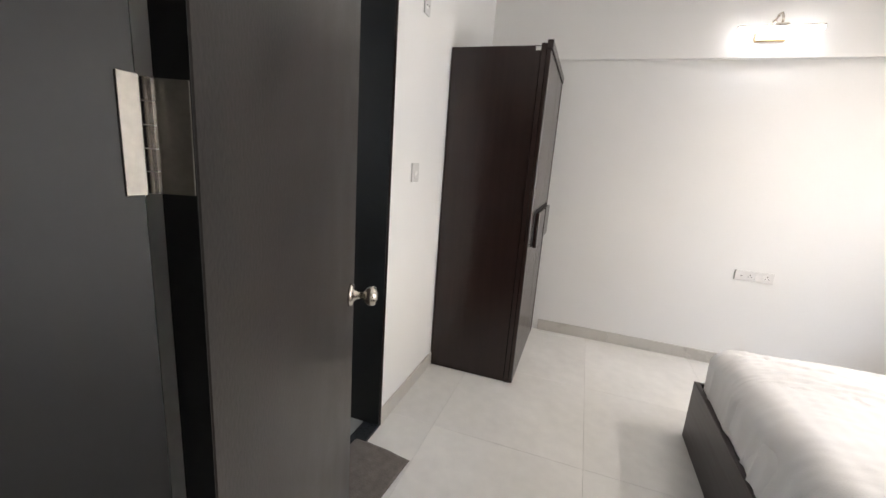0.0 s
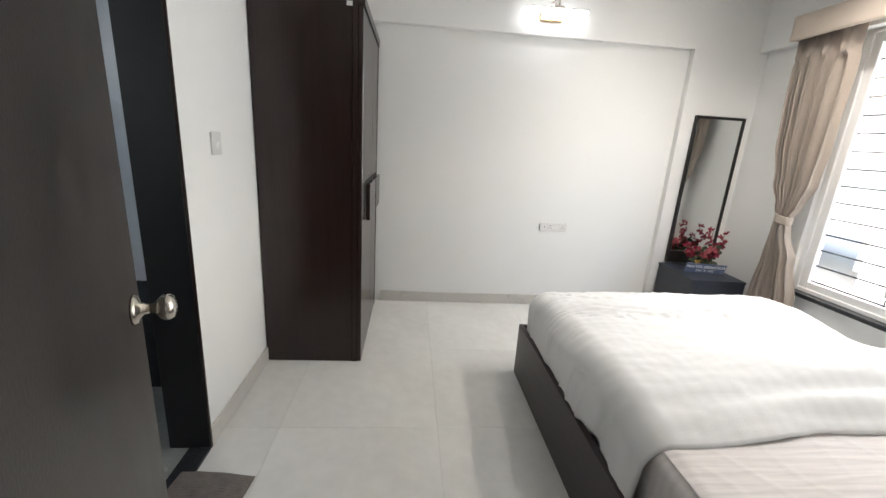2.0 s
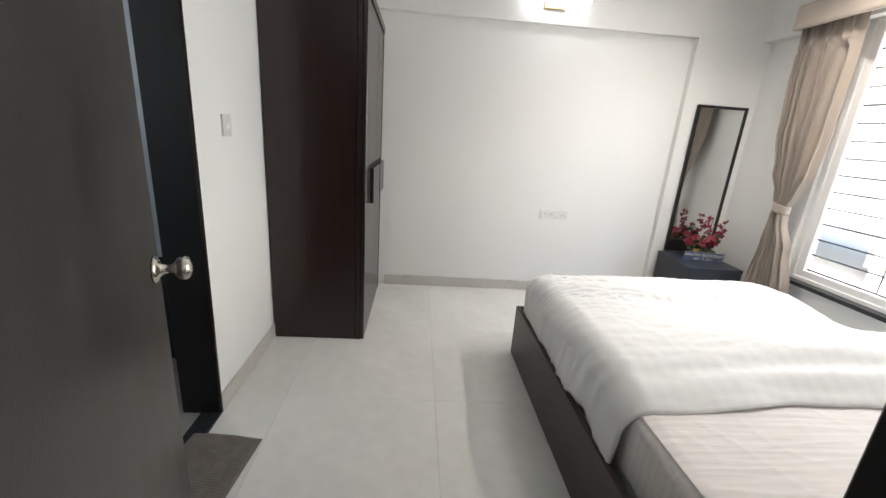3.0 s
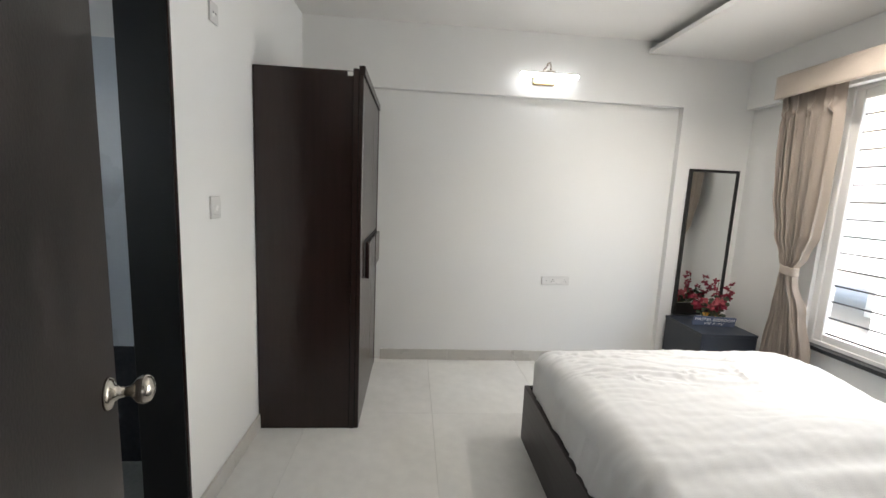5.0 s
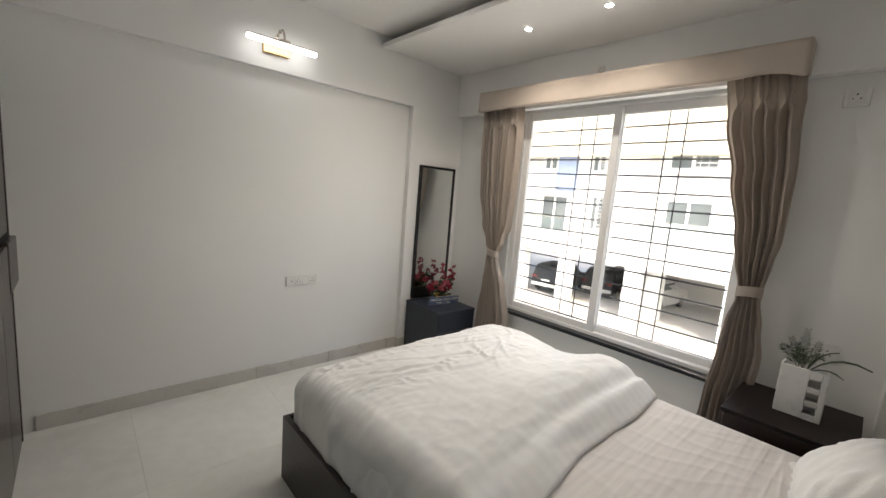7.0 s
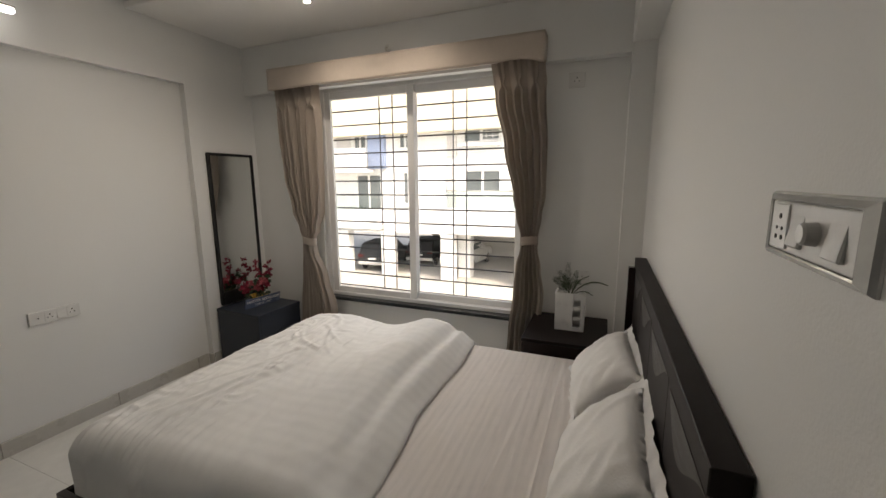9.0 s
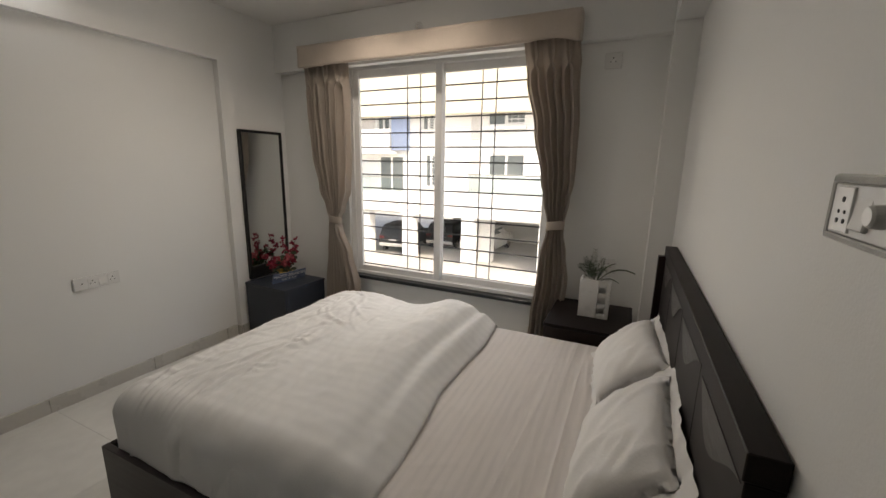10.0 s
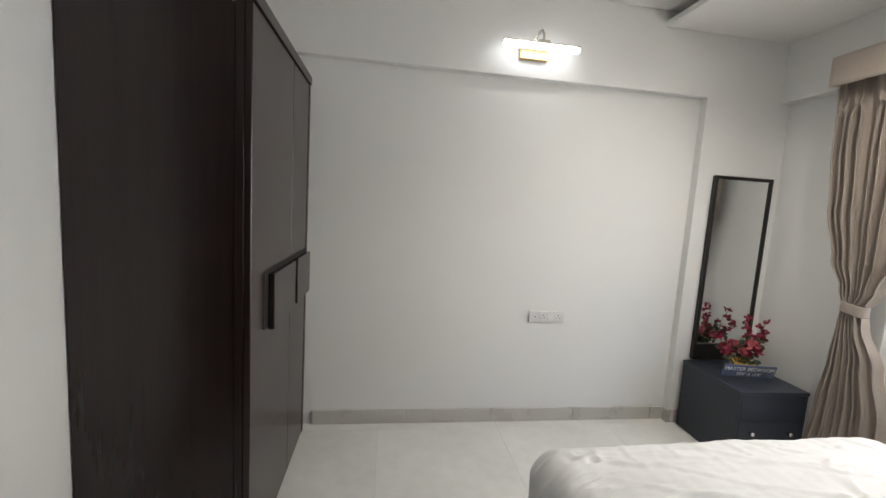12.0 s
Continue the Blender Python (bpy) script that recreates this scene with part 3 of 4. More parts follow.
def cloth(x, y, lift, wave):
    """The cover's surface at flat position x, y over the mattress."""
    r = 0.10
    xe0, xe1, ye = BX0 + 0.055 + r - 0.02, BX1 - 0.02 - r, BY_F - 0.01 - r
    ex = xe0 - x if x < xe0 else max(0.0, x - xe1)
    ey = max(0.0, y - ye)
    sx = -1 if x < xe0 else 1
    e = min(math.hypot(ex, ey), 1.06 * max(ex, ey)) if ex > 0 and ey > 0 else max(ex, ey)
    d, drop = fold(e, r)
    n = math.hypot(ex, ey) or 1.0
    px = (min(max(x, xe0), xe1)) + sx * d * ex / n
    py = min(y, ye) + d * ey / n
    drop_y = drop * ey / n
    q = Vector((x, y, 0))
    z = MT + 0.012 + lift - drop
    flat = max(0.0, 1 - drop / 0.08)
    hump = 0.045 * math.exp(-((x - 2.35) / 0.6) ** 2 - ((y - 2.2) / 0.35) ** 2) + 0.012 * noise.noise(q * 2.2) + 0.045 * math.exp(-((x - 2.95) / 0.42) ** 2 - ((y - 2.22) / 0.28) ** 2)
    if wave > 2:
        hump += 0.062 * math.exp(-((x - 2.86) / 0.5) ** 2 - ((y - 1.62) / 0.17) ** 2) + 0.018 * math.exp(-((y - 1.6) / 0.2) ** 2)
    w3 = noise.noise(Vector((x * 9, y * 7, wave + 9)))
    ridge = (1 - abs(noise.noise(Vector((x * 4.5 + y * 3, y * 9 - x * 2, wave))))) ** 6 - (1 - abs(noise.noise(Vector((x * 3 - y * 2, y * 13, wave + 5))))) ** 8
    z += (0.35 + 0.65 * flat) * creased(x, y) * (1.0 if wave < 2 else 0.6) + max(0.0, 1 - drop / 0.17) * hump + flat * (0.003 * w3 + 0.0032 * ridge)
    hang = min(1.0, drop / 0.08)
    out = hang * (0.028 * noise.noise(Vector((y * 5.5 + z * 1.5, z * 2, wave + 4))) + 0.016 * ((1 - abs(noise.noise(Vector((y * 11 + z * 2, z * 1.5, wave))))) ** 3 - 0.4) + 0.01)
    px += sx * out * ex / n
    if drop_y > 0:
        py += ey / n * hang * (0.018 * noise.noise(Vector((x * 6 - z, z * 2, 14.0))) + 0.007 * noise.noise(Vector((x * 16, z * 4, 3.0))) + 0.010)
    return Vector((px, py, z))


def under(u, v):
    hem = 0.245 + 0.02 * math.sin(v * 9) + 0.02 * noise.noise(Vector((v * 6, 1, 1)))
    x = BX0 + 0.055 - hem + u * (BX1 - BX0 - 0.06 + hem + 0.24)
    y = 1.62 + v * (BY_F - 1.62 + 0.20)
    return cloth(x, y, 0.03, 1.0)


def turned(u, v):
    hem = 0.29 + 0.035 * math.sin(v * 11 + 1) - 0.06 * v
    x = BX0 + 0.055 - hem + u * (BX1 - BX0 - 0.06 + hem + 0.26)
    edge = 1.285 + 0.075 * (x - BX0) / 1.6 + 0.018 * math.sin(x * 6) + 0.01 * noise.noise(Vector((x * 5, 0, 0)))
    far = 2.17 - 0.26 * (min(max(x, BX0), BX1) - BX0) / 1.6 + 0.03 * math.sin(x * 4.5)
    y = edge + v * (far - edge)
    rise = min(1.0, v * 6)
    rise = rise * rise * (3 - 2 * rise)
    bulge = 0.024 * rise * min(1.0, (1 - v) * 2.2) - 0.019 * math.exp(-((v - 0.19 - 0.05 * math.sin(x * 3)) / 0.055) ** 2) - 0.005 * max(0.0, v - 0.7) / 0.3
    return cloth(x, y, 0.008 + 0.025 * rise + bulge - 0.012 * max(0.0, 1 - v * 40), 4.0)


duvet = thing("duvet", (2.4, 2.0, MT), "crumpled white cotton duvet with its top end turned back", "duvet")
put("cover", sheet(190, 210, under, 0.012), LINEN, duvet, "", True)
put("turned_end", sheet(170, 64, turned, 0.012), LINEN, duvet, "", True)


def pillow(w, h, t, seed):
    """A stuffed pillow with a flat flange, lying in its own x, z plane."""
    def side(sign):
        def f(u, v):
            a, b = 2 * u - 1, 2 * v - 1
            ca, cb = max(0, 1 - abs(a * 1.17) ** 2.6), max(0, 1 - abs(b * 1.25) ** 2.6)
            puff = (ca * cb) ** 0.42
            wr = noise.noise(Vector((a * 1.3 + seed, b * 1.3, sign))) * 0.12 + ((1 - abs(noise.noise(Vector((a * 3.2 - b * 2.4, b * 0.8 + a * 0.6, seed))))) ** 6 - 0.3) * 0.22 * min(1.0, abs(a) * 1.5 + 0.2)
            pin = 1 - 0.06 * (1 - b * b) * abs(a) ** 3
            pin2 = 1 - 0.07 * (1 - a * a) * abs(b) ** 3
            ruff = (0.007 * math.sin(5 * (a - b) + seed) + 0.005 * math.sin(19 * (a - b) + 3 * a)) * max(abs(a), abs(b)) ** 8
            return Vector((a * w / 2 * pin, sign * (t / 2 * puff * (0.93 + wr) + 0.002) + ruff, b * h / 2 * pin2))
        return f
    bm = sheet(44, 32, side(1))
    merge(bm, sheet(44, 32, side(-1)))
    bmesh.ops.remove_doubles(bm, verts=bm.verts, dist=0.0045)
    bmesh.ops.recalc_face_normals(bm, faces=bm.faces)
    return bm


for k, (x, y, z, lean, turn, w, h) in enumerate(((2.73, 0.625, 0.695, -47, 4, 0.56, 0.38), (2.08, 0.630, 0.715, -44, -2, 0.62, 0.40))):
    p = obj("pillow", pillow(w * 1.03, h * 1.05, 0.165, 3.0 + 4 * k), PILLOWM, True)
    p.matrix_basis = pose(x, y, z, lean * -1 - 0, 0, turn)
    tagged(p, "plump off-white cotton pillow leaning on the headboard", "pillow", "pillows on the bed")

# ---- dressing table with mirror ----
dt = thing("dressing_table", (0, 0, 0), "low slate blue dressing table with two drawers under a mirror", "table")
TX, TY, TZ = 0.45, 0.49, 0.482
part("top", box(-0.006, -0.008, TZ - 0.022, TX, TY, TZ, 0.002), SLATE, dt)
part("side_panel", box(0, 0, 0, 0.02, TY, TZ - 0.022, 0.0015), SLATE, dt)
part("side_panel", box(TX - 0.02, 0, 0, TX, TY, TZ - 0.022, 0.0015), SLATE, dt)
part("back_panel", box(0.02, TY - 0.015, 0, TX - 0.02, TY, TZ - 0.022), SLATE, dt)
part("shelf", box(0.02, 0.016, 0.289, TX - 0.02, TY - 0.015, 0.305, 0.0015), SLATE, dt)
part("front_panel", box(0.021, 0.0, 0.291, TX - 0.021, 0.014, TZ - 0.0235, 0.0015), SLATE, dt)
for z0, z1 in ((0.16, 0.286), (0.03, 0.156)):
    dr = part("drawer", box(0.022, 0.0, z0, TX - 0.022, 0.30, z1, 0.002), SLATE, dt)
    for xk in (0.10, TX - 0.10):
        part("knob", lathe([(0, 0), (0.006, 0), (0.006, 0.012), (0.014, 0.018), (0.012, 0.025), (0, 0.026)], 14, Matrix.Translation((xk, 0, (z0 + z1) / 2)) @ Matrix.Rotation(radians(90), 4, "X")), STEEL, dr, "small steel knob", True)
dt.matrix_basis = pose(3.195, 3.20, 0, 0, 0, -3)

mir = thing("mirror", (3.51, N - 0.02, 0.5), "tall narrow mirror in a black wooden frame on the wall", "mirror")
MX0, MX1, MZ0, MZ1 = 3.273, 3.725, 0.492, 1.787
put("backing", box(MX0 + 0.004, N - 0.014, MZ0 + 0.004, MX1 - 0.004, N - 0.001, MZ1 - 0.004), WENGE, mir)
put("glass", box(MX0 + 0.018, N - 0.020, MZ0 + 0.10, MX1 - 0.014, N - 0.016, MZ1 - 0.018), MIRROR, mir, "clear mirror glass")
put("frame_left", box(MX0, N - 0.032, MZ0, MX0 + 0.024, N - 0.012, MZ1, 0.002), FRAME_BLACK, mir)
put("frame_right", box(MX1 - 0.018, N - 0.032, MZ0, MX1, N - 0.012, MZ1, 0.002), FRAME_BLACK, mir)
put("frame_top", box(MX0 + 0.024, N - 0.032, MZ1 - 0.022, MX1 - 0.018, N - 0.012, MZ1, 0.002), FRAME_BLACK, mir)
put("frame_bottom", box(MX0 + 0.024, N - 0.032, MZ0, MX1 - 0.018, N - 0.012, MZ0 + 0.11, 0.002), FRAME_BLACK, mir)

# name plaque
sign = thing("sign", (0, 0, 0), "dark blue desk plaque with white lettering on the table", "sign")
part("plate", box(-0.165, -0.004, 0, 0.165, 0.004, 0.088, 0.001), SIGNM, sign)
part("foot", box(-0.15, 0.004, 0, 0.15, 0.05, 0.006, 0.001), SIGNM, sign)
for k, (words, size, z) in enumerate((("MASTER BEDROOM", 0.036, 0.048), ("10'6\" X 12'6\"", 0.030, 0.014))):
    cu = bpy.data.curves.new("text", "FONT")
    cu.body, cu.size, cu.align_x, cu.extrude = words, size, "CENTER", 0.0006
    tmp = bpy.data.objects.new("tmp_text", cu)
    scene.collection.objects.link(tmp)
    me = bpy.data.meshes.new_from_object(tmp.evaluated_get(bpy.context.evaluated_depsgraph_get()))
    bpy.data.objects.remove(tmp)
    me.materials.clear()
    me.materials.append(SIGN_TXT)
    tx = new("lettering", me)
    tx.parent = sign
    tx.matrix_basis = pose(0, -0.005, z, 90, 0, 0)
sign.matrix_basis = pose(3.44, 3.40, TZ, 14, 0, -10)


def petal_bunch(centre, count, spread, size, rnd):
    """Many small curled petals round a point."""
    bm = bmesh.new()
    for _ in range(count):
        d = Vector((rnd.gauss(0, 1), rnd.gauss(0, 1), rnd.gauss(0, 1))).normalized() * spread * rnd.random() ** 0.5
        m = Matrix.Translation(Vector(centre) + d) @ Euler((rnd.uniform(0, 6.3), rnd.uniform(0, 6.3), rnd.uniform(0, 6.3))).to_matrix().to_4x4()
        s = size * rnd.uniform(0.7, 1.3)
        pts = [(0, 0, 0), (s * 0.45, s * 0.4, s * 0.15), (s * 0.4, s * 0.95, s * 0.05), (0, s * 1.15, -s * 0.1), (-s * 0.4, s * 0.95, s * 0.05), (-s * 0.45, s * 0.4, s * 0.15), (0, s * 0.6, -s * 0.12)]
        vs = [bm.verts.new(m @ Vector(p)) for p in pts]
        for i in range(6):
            bm.faces.new((vs[i], vs[(i + 1) % 6], vs[6]))
    return bm


rnd = random.Random(5)
fl = thing("flower_arrangement", (3.515, 3.52, TZ), "artificial crimson and pink flowers in a yellow bowl", "flowers")
part("bowl", lathe([(0, 0), (0.03, 0), (0.034, 0.01), (0.055, 0.03), (0.064, 0.052), (0.058, 0.052), (0.05, 0.034), (0, 0.03)], 24), YELLOW, fl, "small yellow bowl", True)
leafs = bmesh.new()
for k in range(11):
    tall = k < 5
    ang = rnd.uniform(0, 6.28) if not tall else (0.15, -0.3, 0.5, 2.9, 3.5)[k]
    hgt = rnd.uniform(0.10, 0.16) if not tall else (0.27, 0.30, 0.20, 0.17, 0.14)[k]
    out = rnd.uniform(0.04, 0.09) if not tall else (0.13, 0.02, 0.17, 0.14, 0.17)[k]
    tip = Vector((out * math.cos(ang), out * math.sin(ang) * 0.6, hgt))
    base = Vector((0.2 * tip.x, 0.2 * tip.y, 0.03))
    mid = base.lerp(tip, 0.55) + Vector((0, 0, 0.025))
    part("stem", tube([base, base.lerp(mid, 0.5), mid, mid.lerp(tip, 0.6), tip], 0.0018, 6), LEAFM, fl)
    if tall:
        for j in range(6):
            c = base.lerp(tip, 0.45 + 0.55 * j / 5) + Vector((rnd.gauss(0, 0.012), rnd.gauss(0, 0.012), 0.01))
            part("blossom", petal_bunch(c, 9, 0.013, 0.017, rnd), PETAL_A, fl, "crimson blossom" if j == 0 else "")
    else:
        part("blossom", petal_bunch(tip, 26, 0.022, 0.022, rnd), PETAL_B if k % 3 else PETAL_A, fl, "pink blossom" if k % 3 else "")
    merge(leafs, petal_bunch(base.lerp(tip, 0.5), 8, 0.035, 0.026, rnd))
part("foliage", leafs, LEAFM, fl)
fl.scale = (1.22, 1.22, 1.18)

# ---- bedside table with planter ----
bt = thing("bedside_table", (3.22, 0.60, 0), "dark wood laminate bedside table in the corner", "table")
part("top", box(0, 0, 0.578, 0.54, 0.49, 0.60, 0.002), WENGE_H, bt)
part("body", box(0.012, 0.012, 0, 0.53, 0.478, 0.577, 0.002), WENGE, bt)
part("drawer", box(0.02, 0.474, 0.30, 0.52, 0.490, 0.56, 0.002), WENGE, bt)
part("drawer", box(0.02, 0.474, 0.03, 0.52, 0.490, 0.29, 0.002), WENGE, bt)

pot = thing("planter", (3.49, 0.83, 0.60), "white rectangular ceramic planter with square cut-outs", "planter")
PW, PD, PH = 0.178, 0.10, 0.245
pb = bmesh.new()
HY0, HY1 = -PW / 2 + 0.022, -PW / 2 + 0.068
bx(pb, -PD / 2, HY1, 0, -PD / 2 + 0.01, PW / 2, PH, 0.002)
bx(pb, -PD / 2, -PW / 2, 0, -PD / 2 + 0.01, HY0, PH, 0.002)
for z0, z1 in ((0, 0.028), (0.070, 0.095), (0.137, 0.162), (0.204, PH)):
    bx(pb, -PD / 2, HY0, z0, -PD / 2 + 0.01, HY1, z1, 0.0)
bx(pb, PD / 2 - 0.01, -PW / 2, 0, PD / 2, PW / 2, PH, 0.002)
bx(pb, -PD / 2 + 0.01, -PW / 2, 0, PD / 2 - 0.01, -PW / 2 + 0.01, PH, 0.0)
bx(pb, -PD / 2 + 0.01, PW / 2 - 0.01, 0, PD / 2 - 0.01, PW / 2, PH, 0.0)
bx(pb, -PD / 2 + 0.01, -PW / 2 + 0.01, 0, PD / 2 - 0.01, PW / 2 - 0.01, 0.008)
part("vessel", pb, POTM, pot)
part("liner", box(-PD / 2 + 0.022, -PW / 2 + 0.075, 0.009, PD / 2 - 0.012, PW / 2 - 0.012, PH - 0.02), GREYP, pot)


def blade(length, width, bend, az, tilt, z0):
    bm = bmesh.new()
    rows = []
    for i in range(7):
        u = i / 6
        r = length * u
        a = tilt + bend * u * u
        c = Vector((math.cos(az) * math.sin(a) * r, math.sin(az) * math.sin(a) * r, z0 + math.cos(a) * r))
        s = Vector((-math.sin(az), math.cos(az), 0)) * width * math.sin(math.pi * min(0.98, 0.15 + 0.85 * u)) ** 0.8
        rows.append((bm.verts.new(c - s), bm.verts.new(c + Vector((0, 0, -width * 0.3))), bm.verts.new(c + s)))
    for a, b in zip(rows, rows[1:]):
        bm.faces.new((a[0], a[1], b[1], b[0]))
        bm.faces.new((a[1], a[2], b[2], b[1]))
    return bm


def frond(tip, sag, pairs, reach, rnd):
    """A feathery frond from the pot's rim to tip: a thin stem with narrow leaflets on both sides."""
    bm = bmesh.new()
    base = Vector((rnd.uniform(-0.012, 0.012), rnd.uniform(-0.01, 0.04), PH - 0.03))
    end = Vector(tip)

    def along(u):
        return base.lerp(end, u) + Vector((0, 0, sag * math.sin(math.pi * u)))
    merge(bm, tube([along(i / 8) for i in range(9)], lambda u: 0.0022 * (1 - 0.6 * u), 5))
    for i in range(pairs):
        u = 0.22 + 0.78 * i / (pairs - 1)
        c = along(u)
        d = (along(min(1.0, u + 0.05)) - along(u - 0.05)).normalized()
        across = d.cross(Vector((0.9, 0.3, 0.2))).normalized()
        length = reach * (0.45 + 0.55 * math.sin(math.pi * min(1.0, u + 0.05))) * rnd.uniform(0.75, 1.2)
        for sgn in (-1, 1):
            out = (across * sgn + d * 0.75 + Vector((rnd.uniform(-0.3, 0.3), 0, rnd.uniform(-0.2, 0.2)))).normalized()
            wide = out.cross(Vector((1, 0, 0.2))).normalized() * length * 0.085
            p = [bm.verts.new(q) for q in (c, c + out * length * 0.5 + wide, c + out * length, c + out * length * 0.5 - wide)]
            bm.faces.new(p)
    return bm


rnd = random.Random(21)
for k, (tip, sag, reach) in enumerate((((-0.03, 0.105, PH + 0.085), 0.02, 0.034), ((0.0, 0.075, PH + 0.125), 0.01, 0.036), ((-0.02, 0.02, PH + 0.185), 0.0, 0.036), ((0.02, -0.03, PH + 0.13), 0.015, 0.034), ((-0.035, -0.055, PH + 0.07), 0.03, 0.032), ((0.03, 0.05, PH + 0.10), 0.01, 0.034), ((-0.04, 0.05, PH + 0.06), 0.02, 0.030))):
    part("frond", frond(tip, sag, 16, reach, rnd), LEAFM, pot, "fine feathery green frond" if k == 0 else "")
for k, (length, width, bend, az, tilt) in enumerate(((0.235, 0.021, 0.55, -1.60, 0.62), (0.17, 0.014, 0.4, -1.2, 0.30), (0.15, 0.012, 0.5, -2.0, 0.85))):
    part("leaf", blade(length, width, bend, az, tilt, PH - 0.03), LEAFM, pot, "broad pointed green leaf" if k == 0 else "")

# ---- curtains and pelmet ----
pel = thing("curtain_pelmet", (3.68, 2.2, 2.30), "beige fabric-covered pelmet box above the window", "pelmet")
def front(u, v):
    y = 1.062 + u * (3.31 - 1.062)
    z = 2.295 + v * 0.163 + (1 - v) * (0.006 * noise.noise(Vector((y * 3, 0.5, 1))) - 0.022 * math.exp(-((y - 1.075) / 0.05) ** 2) + 0.010 * math.exp(-((y - 1.25) / 0.1) ** 2))
    return Vector((3.595 + 0.004 * noise.noise(Vector((y * 2.2, v * 1.5, 3))) - 0.010 * math.exp(-((y - 2.27) / 0.06) ** 2 - ((v - 0.75) / 0.2) ** 2), y, z))
put("front_board", sheet(90, 8, front, 0.016), PELM, pel, "", True)
put("end_board", box(3.612, 1.062, 2.30, E - 0.076, 1.078, 2.462, 0.003), PELM, pel)
put("end_board", box(3.612, 3.295, 2.30, E - 0.076, 3.31, 2.462, 0.003), PELM, pel)
put("top_board", box(3.612, 1.078, 2.446, E - 0.076, 3.295, 2.462, 0.003), PELM, pel)
put("rod", tube([(3.68, 1.078, 2.375), (3.68, 2.2, 2.375), (3.68, 3.295, 2.375)], 0.011, 12), STEEL, pel, "steel curtain rod")
hook = thing("cord_hook", (E - 0.0755, 2.235, 2.525), "small round white hook plate on the beam above the pelmet", "hook")
part("base", lathe([(0, 0), (0.028, 0), (0.027, 0.006), (0.010, 0.009), (0, 0.010)], 20, Matrix.Rotation(radians(-90), 4, "Y")), PLATE, hook, "", True)
part("hook", tube([(-0.008, 0, 0.004), (-0.026, 0, 0.002), (-0.034, 0, -0.010), (-0.026, 0, -0.022), (-0.016, 0, -0.018)], 0.0028, 8), STEEL, hook, "small steel hook", True)


def smooth_at(rows, z):
    """Reads rows of (height, centre, half width) at z."""
    for (z0, *a), (z1, *b) in zip(rows, rows[1:]):
        if z0 <= z <= z1:
            t = (z - z0) / (z1 - z0)
            t = t * t * (3 - 2 * t)
            return [p + (q - p) * t for p, q in zip(a, b)]
    return rows[0][1:] if z < rows[0][0] else rows[-1][1:]


def curtain(rows, pleats, seed, tie_z, label, crowd=1.0):
    c = thing("curtain", (3.68, rows[0][1], rows[0][0]), label, "curtain", "curtains of the window")
    z0, z1 = rows[0][0], rows[-1][0]
    step = 1.0 / pleats

    def f(u, v):
        z = z0 + v * (z1 - z0)
        cy, hw, amp = smooth_at(rows, z)
        uu = u ** crowd
        ph = uu * pleats * 2 * math.pi + 0.7 * math.sin(3 * u + seed) + 0.9 * noise.noise(Vector((u * 4, z * 0.8, seed)))
        amp *= (0.72 + 0.5 * noise.noise(Vector((u * pleats * 0.8, z * 0.5, seed + 2)))) * (0.6 + 0.4 * min(1.0, 9 * u, 9 * (1 - u)))
        ridge = abs(math.sin(ph / 2)) ** 0.8
        wv = 1 - 2 * ridge + 0.22 * math.sin(2.3 * ph + seed + z) * (1 - v)
        head = 1 / (1 + math.exp((2.17 - z) / 0.012))
        knot = math.exp(-((z - 2.175) / 0.030) ** 2)
        pair = abs(math.sin(ph / 4))
        y = cy + (2 * u - 1) * hw + 0.010 * math.sin(ph) * hw / 0.2
        y += (0.85 * knot + 0.25 * head) * (2 * hw * step / math.pi) * math.sin(ph / 2)
        x = 3.685 + 1.25 * amp * wv * (1 - 0.6 * max(head, knot)) - 0.030 * knot * pair ** 6 - 0.016 * head * pair ** 2 + head * 0.006 * math.sin(1.5 * ph) + 0.008 * noise.noise(Vector((u * 7, z * 2.5, seed + 4)))
        return Vector((x, y, z))
    put("drape", sheet(230, 170, f, 0.002), CURTM, c, "", True)
    cy, hw, amp = smooth_at(rows, tie_z)
    def band(u, v):
        a = 2 * math.pi * u
        return Vector((3.685 + (amp * 1.35 + 0.008) * math.cos(a), cy + (hw + 0.006) * math.sin(a), tie_z - 0.03 + 0.06 * v + 0.012 * math.sin(a + seed) + 0.004 * math.cos(v * 6.28)))
    put("tieback", sheet(40, 8, band, 0.004), CURTM, c, "fabric tie-back band", True)
    return c


# rows: height, centre, half width, pleat depth
curtain([(0.02, 2.99, 0.24, 0.030), (0.45, 2.99, 0.19, 0.028), (0.74, 3.01, 0.13, 0.028), (0.95, 3.045, 0.070, 0.028), (1.035, 3.05, 0.055, 0.026), (1.14, 3.035, 0.10, 0.03), (1.30, 3.04, 0.165, 0.036), (1.60, 3.06, 0.21, 0.042), (2.0, 3.075, 0.232, 0.044), (2.37, 3.095, 0.235, 0.036)], 8, 0.2, 1.035, "beige pleated curtain tied back at the window", 1.35)
curtain([(0.02, 1.16, 0.14, 0.030), (0.45, 1.16, 0.11, 0.028), (0.75, 1.135, 0.105, 0.028), (0.93, 1.14, 0.085, 0.028), (1.09, 1.138, 0.056, 0.026), (1.15, 1.138, 0.058, 0.026), (1.30, 1.145, 0.085, 0.03), (1.44, 1.148, 0.108, 0.034), (1.77, 1.18, 0.140, 0.038), (2.1, 1.225, 0.165, 0.038), (2.37, 1.25, 0.175, 0.032)], 6, 4.0, 1.12, "beige pleated curtain tied back beside the planter")

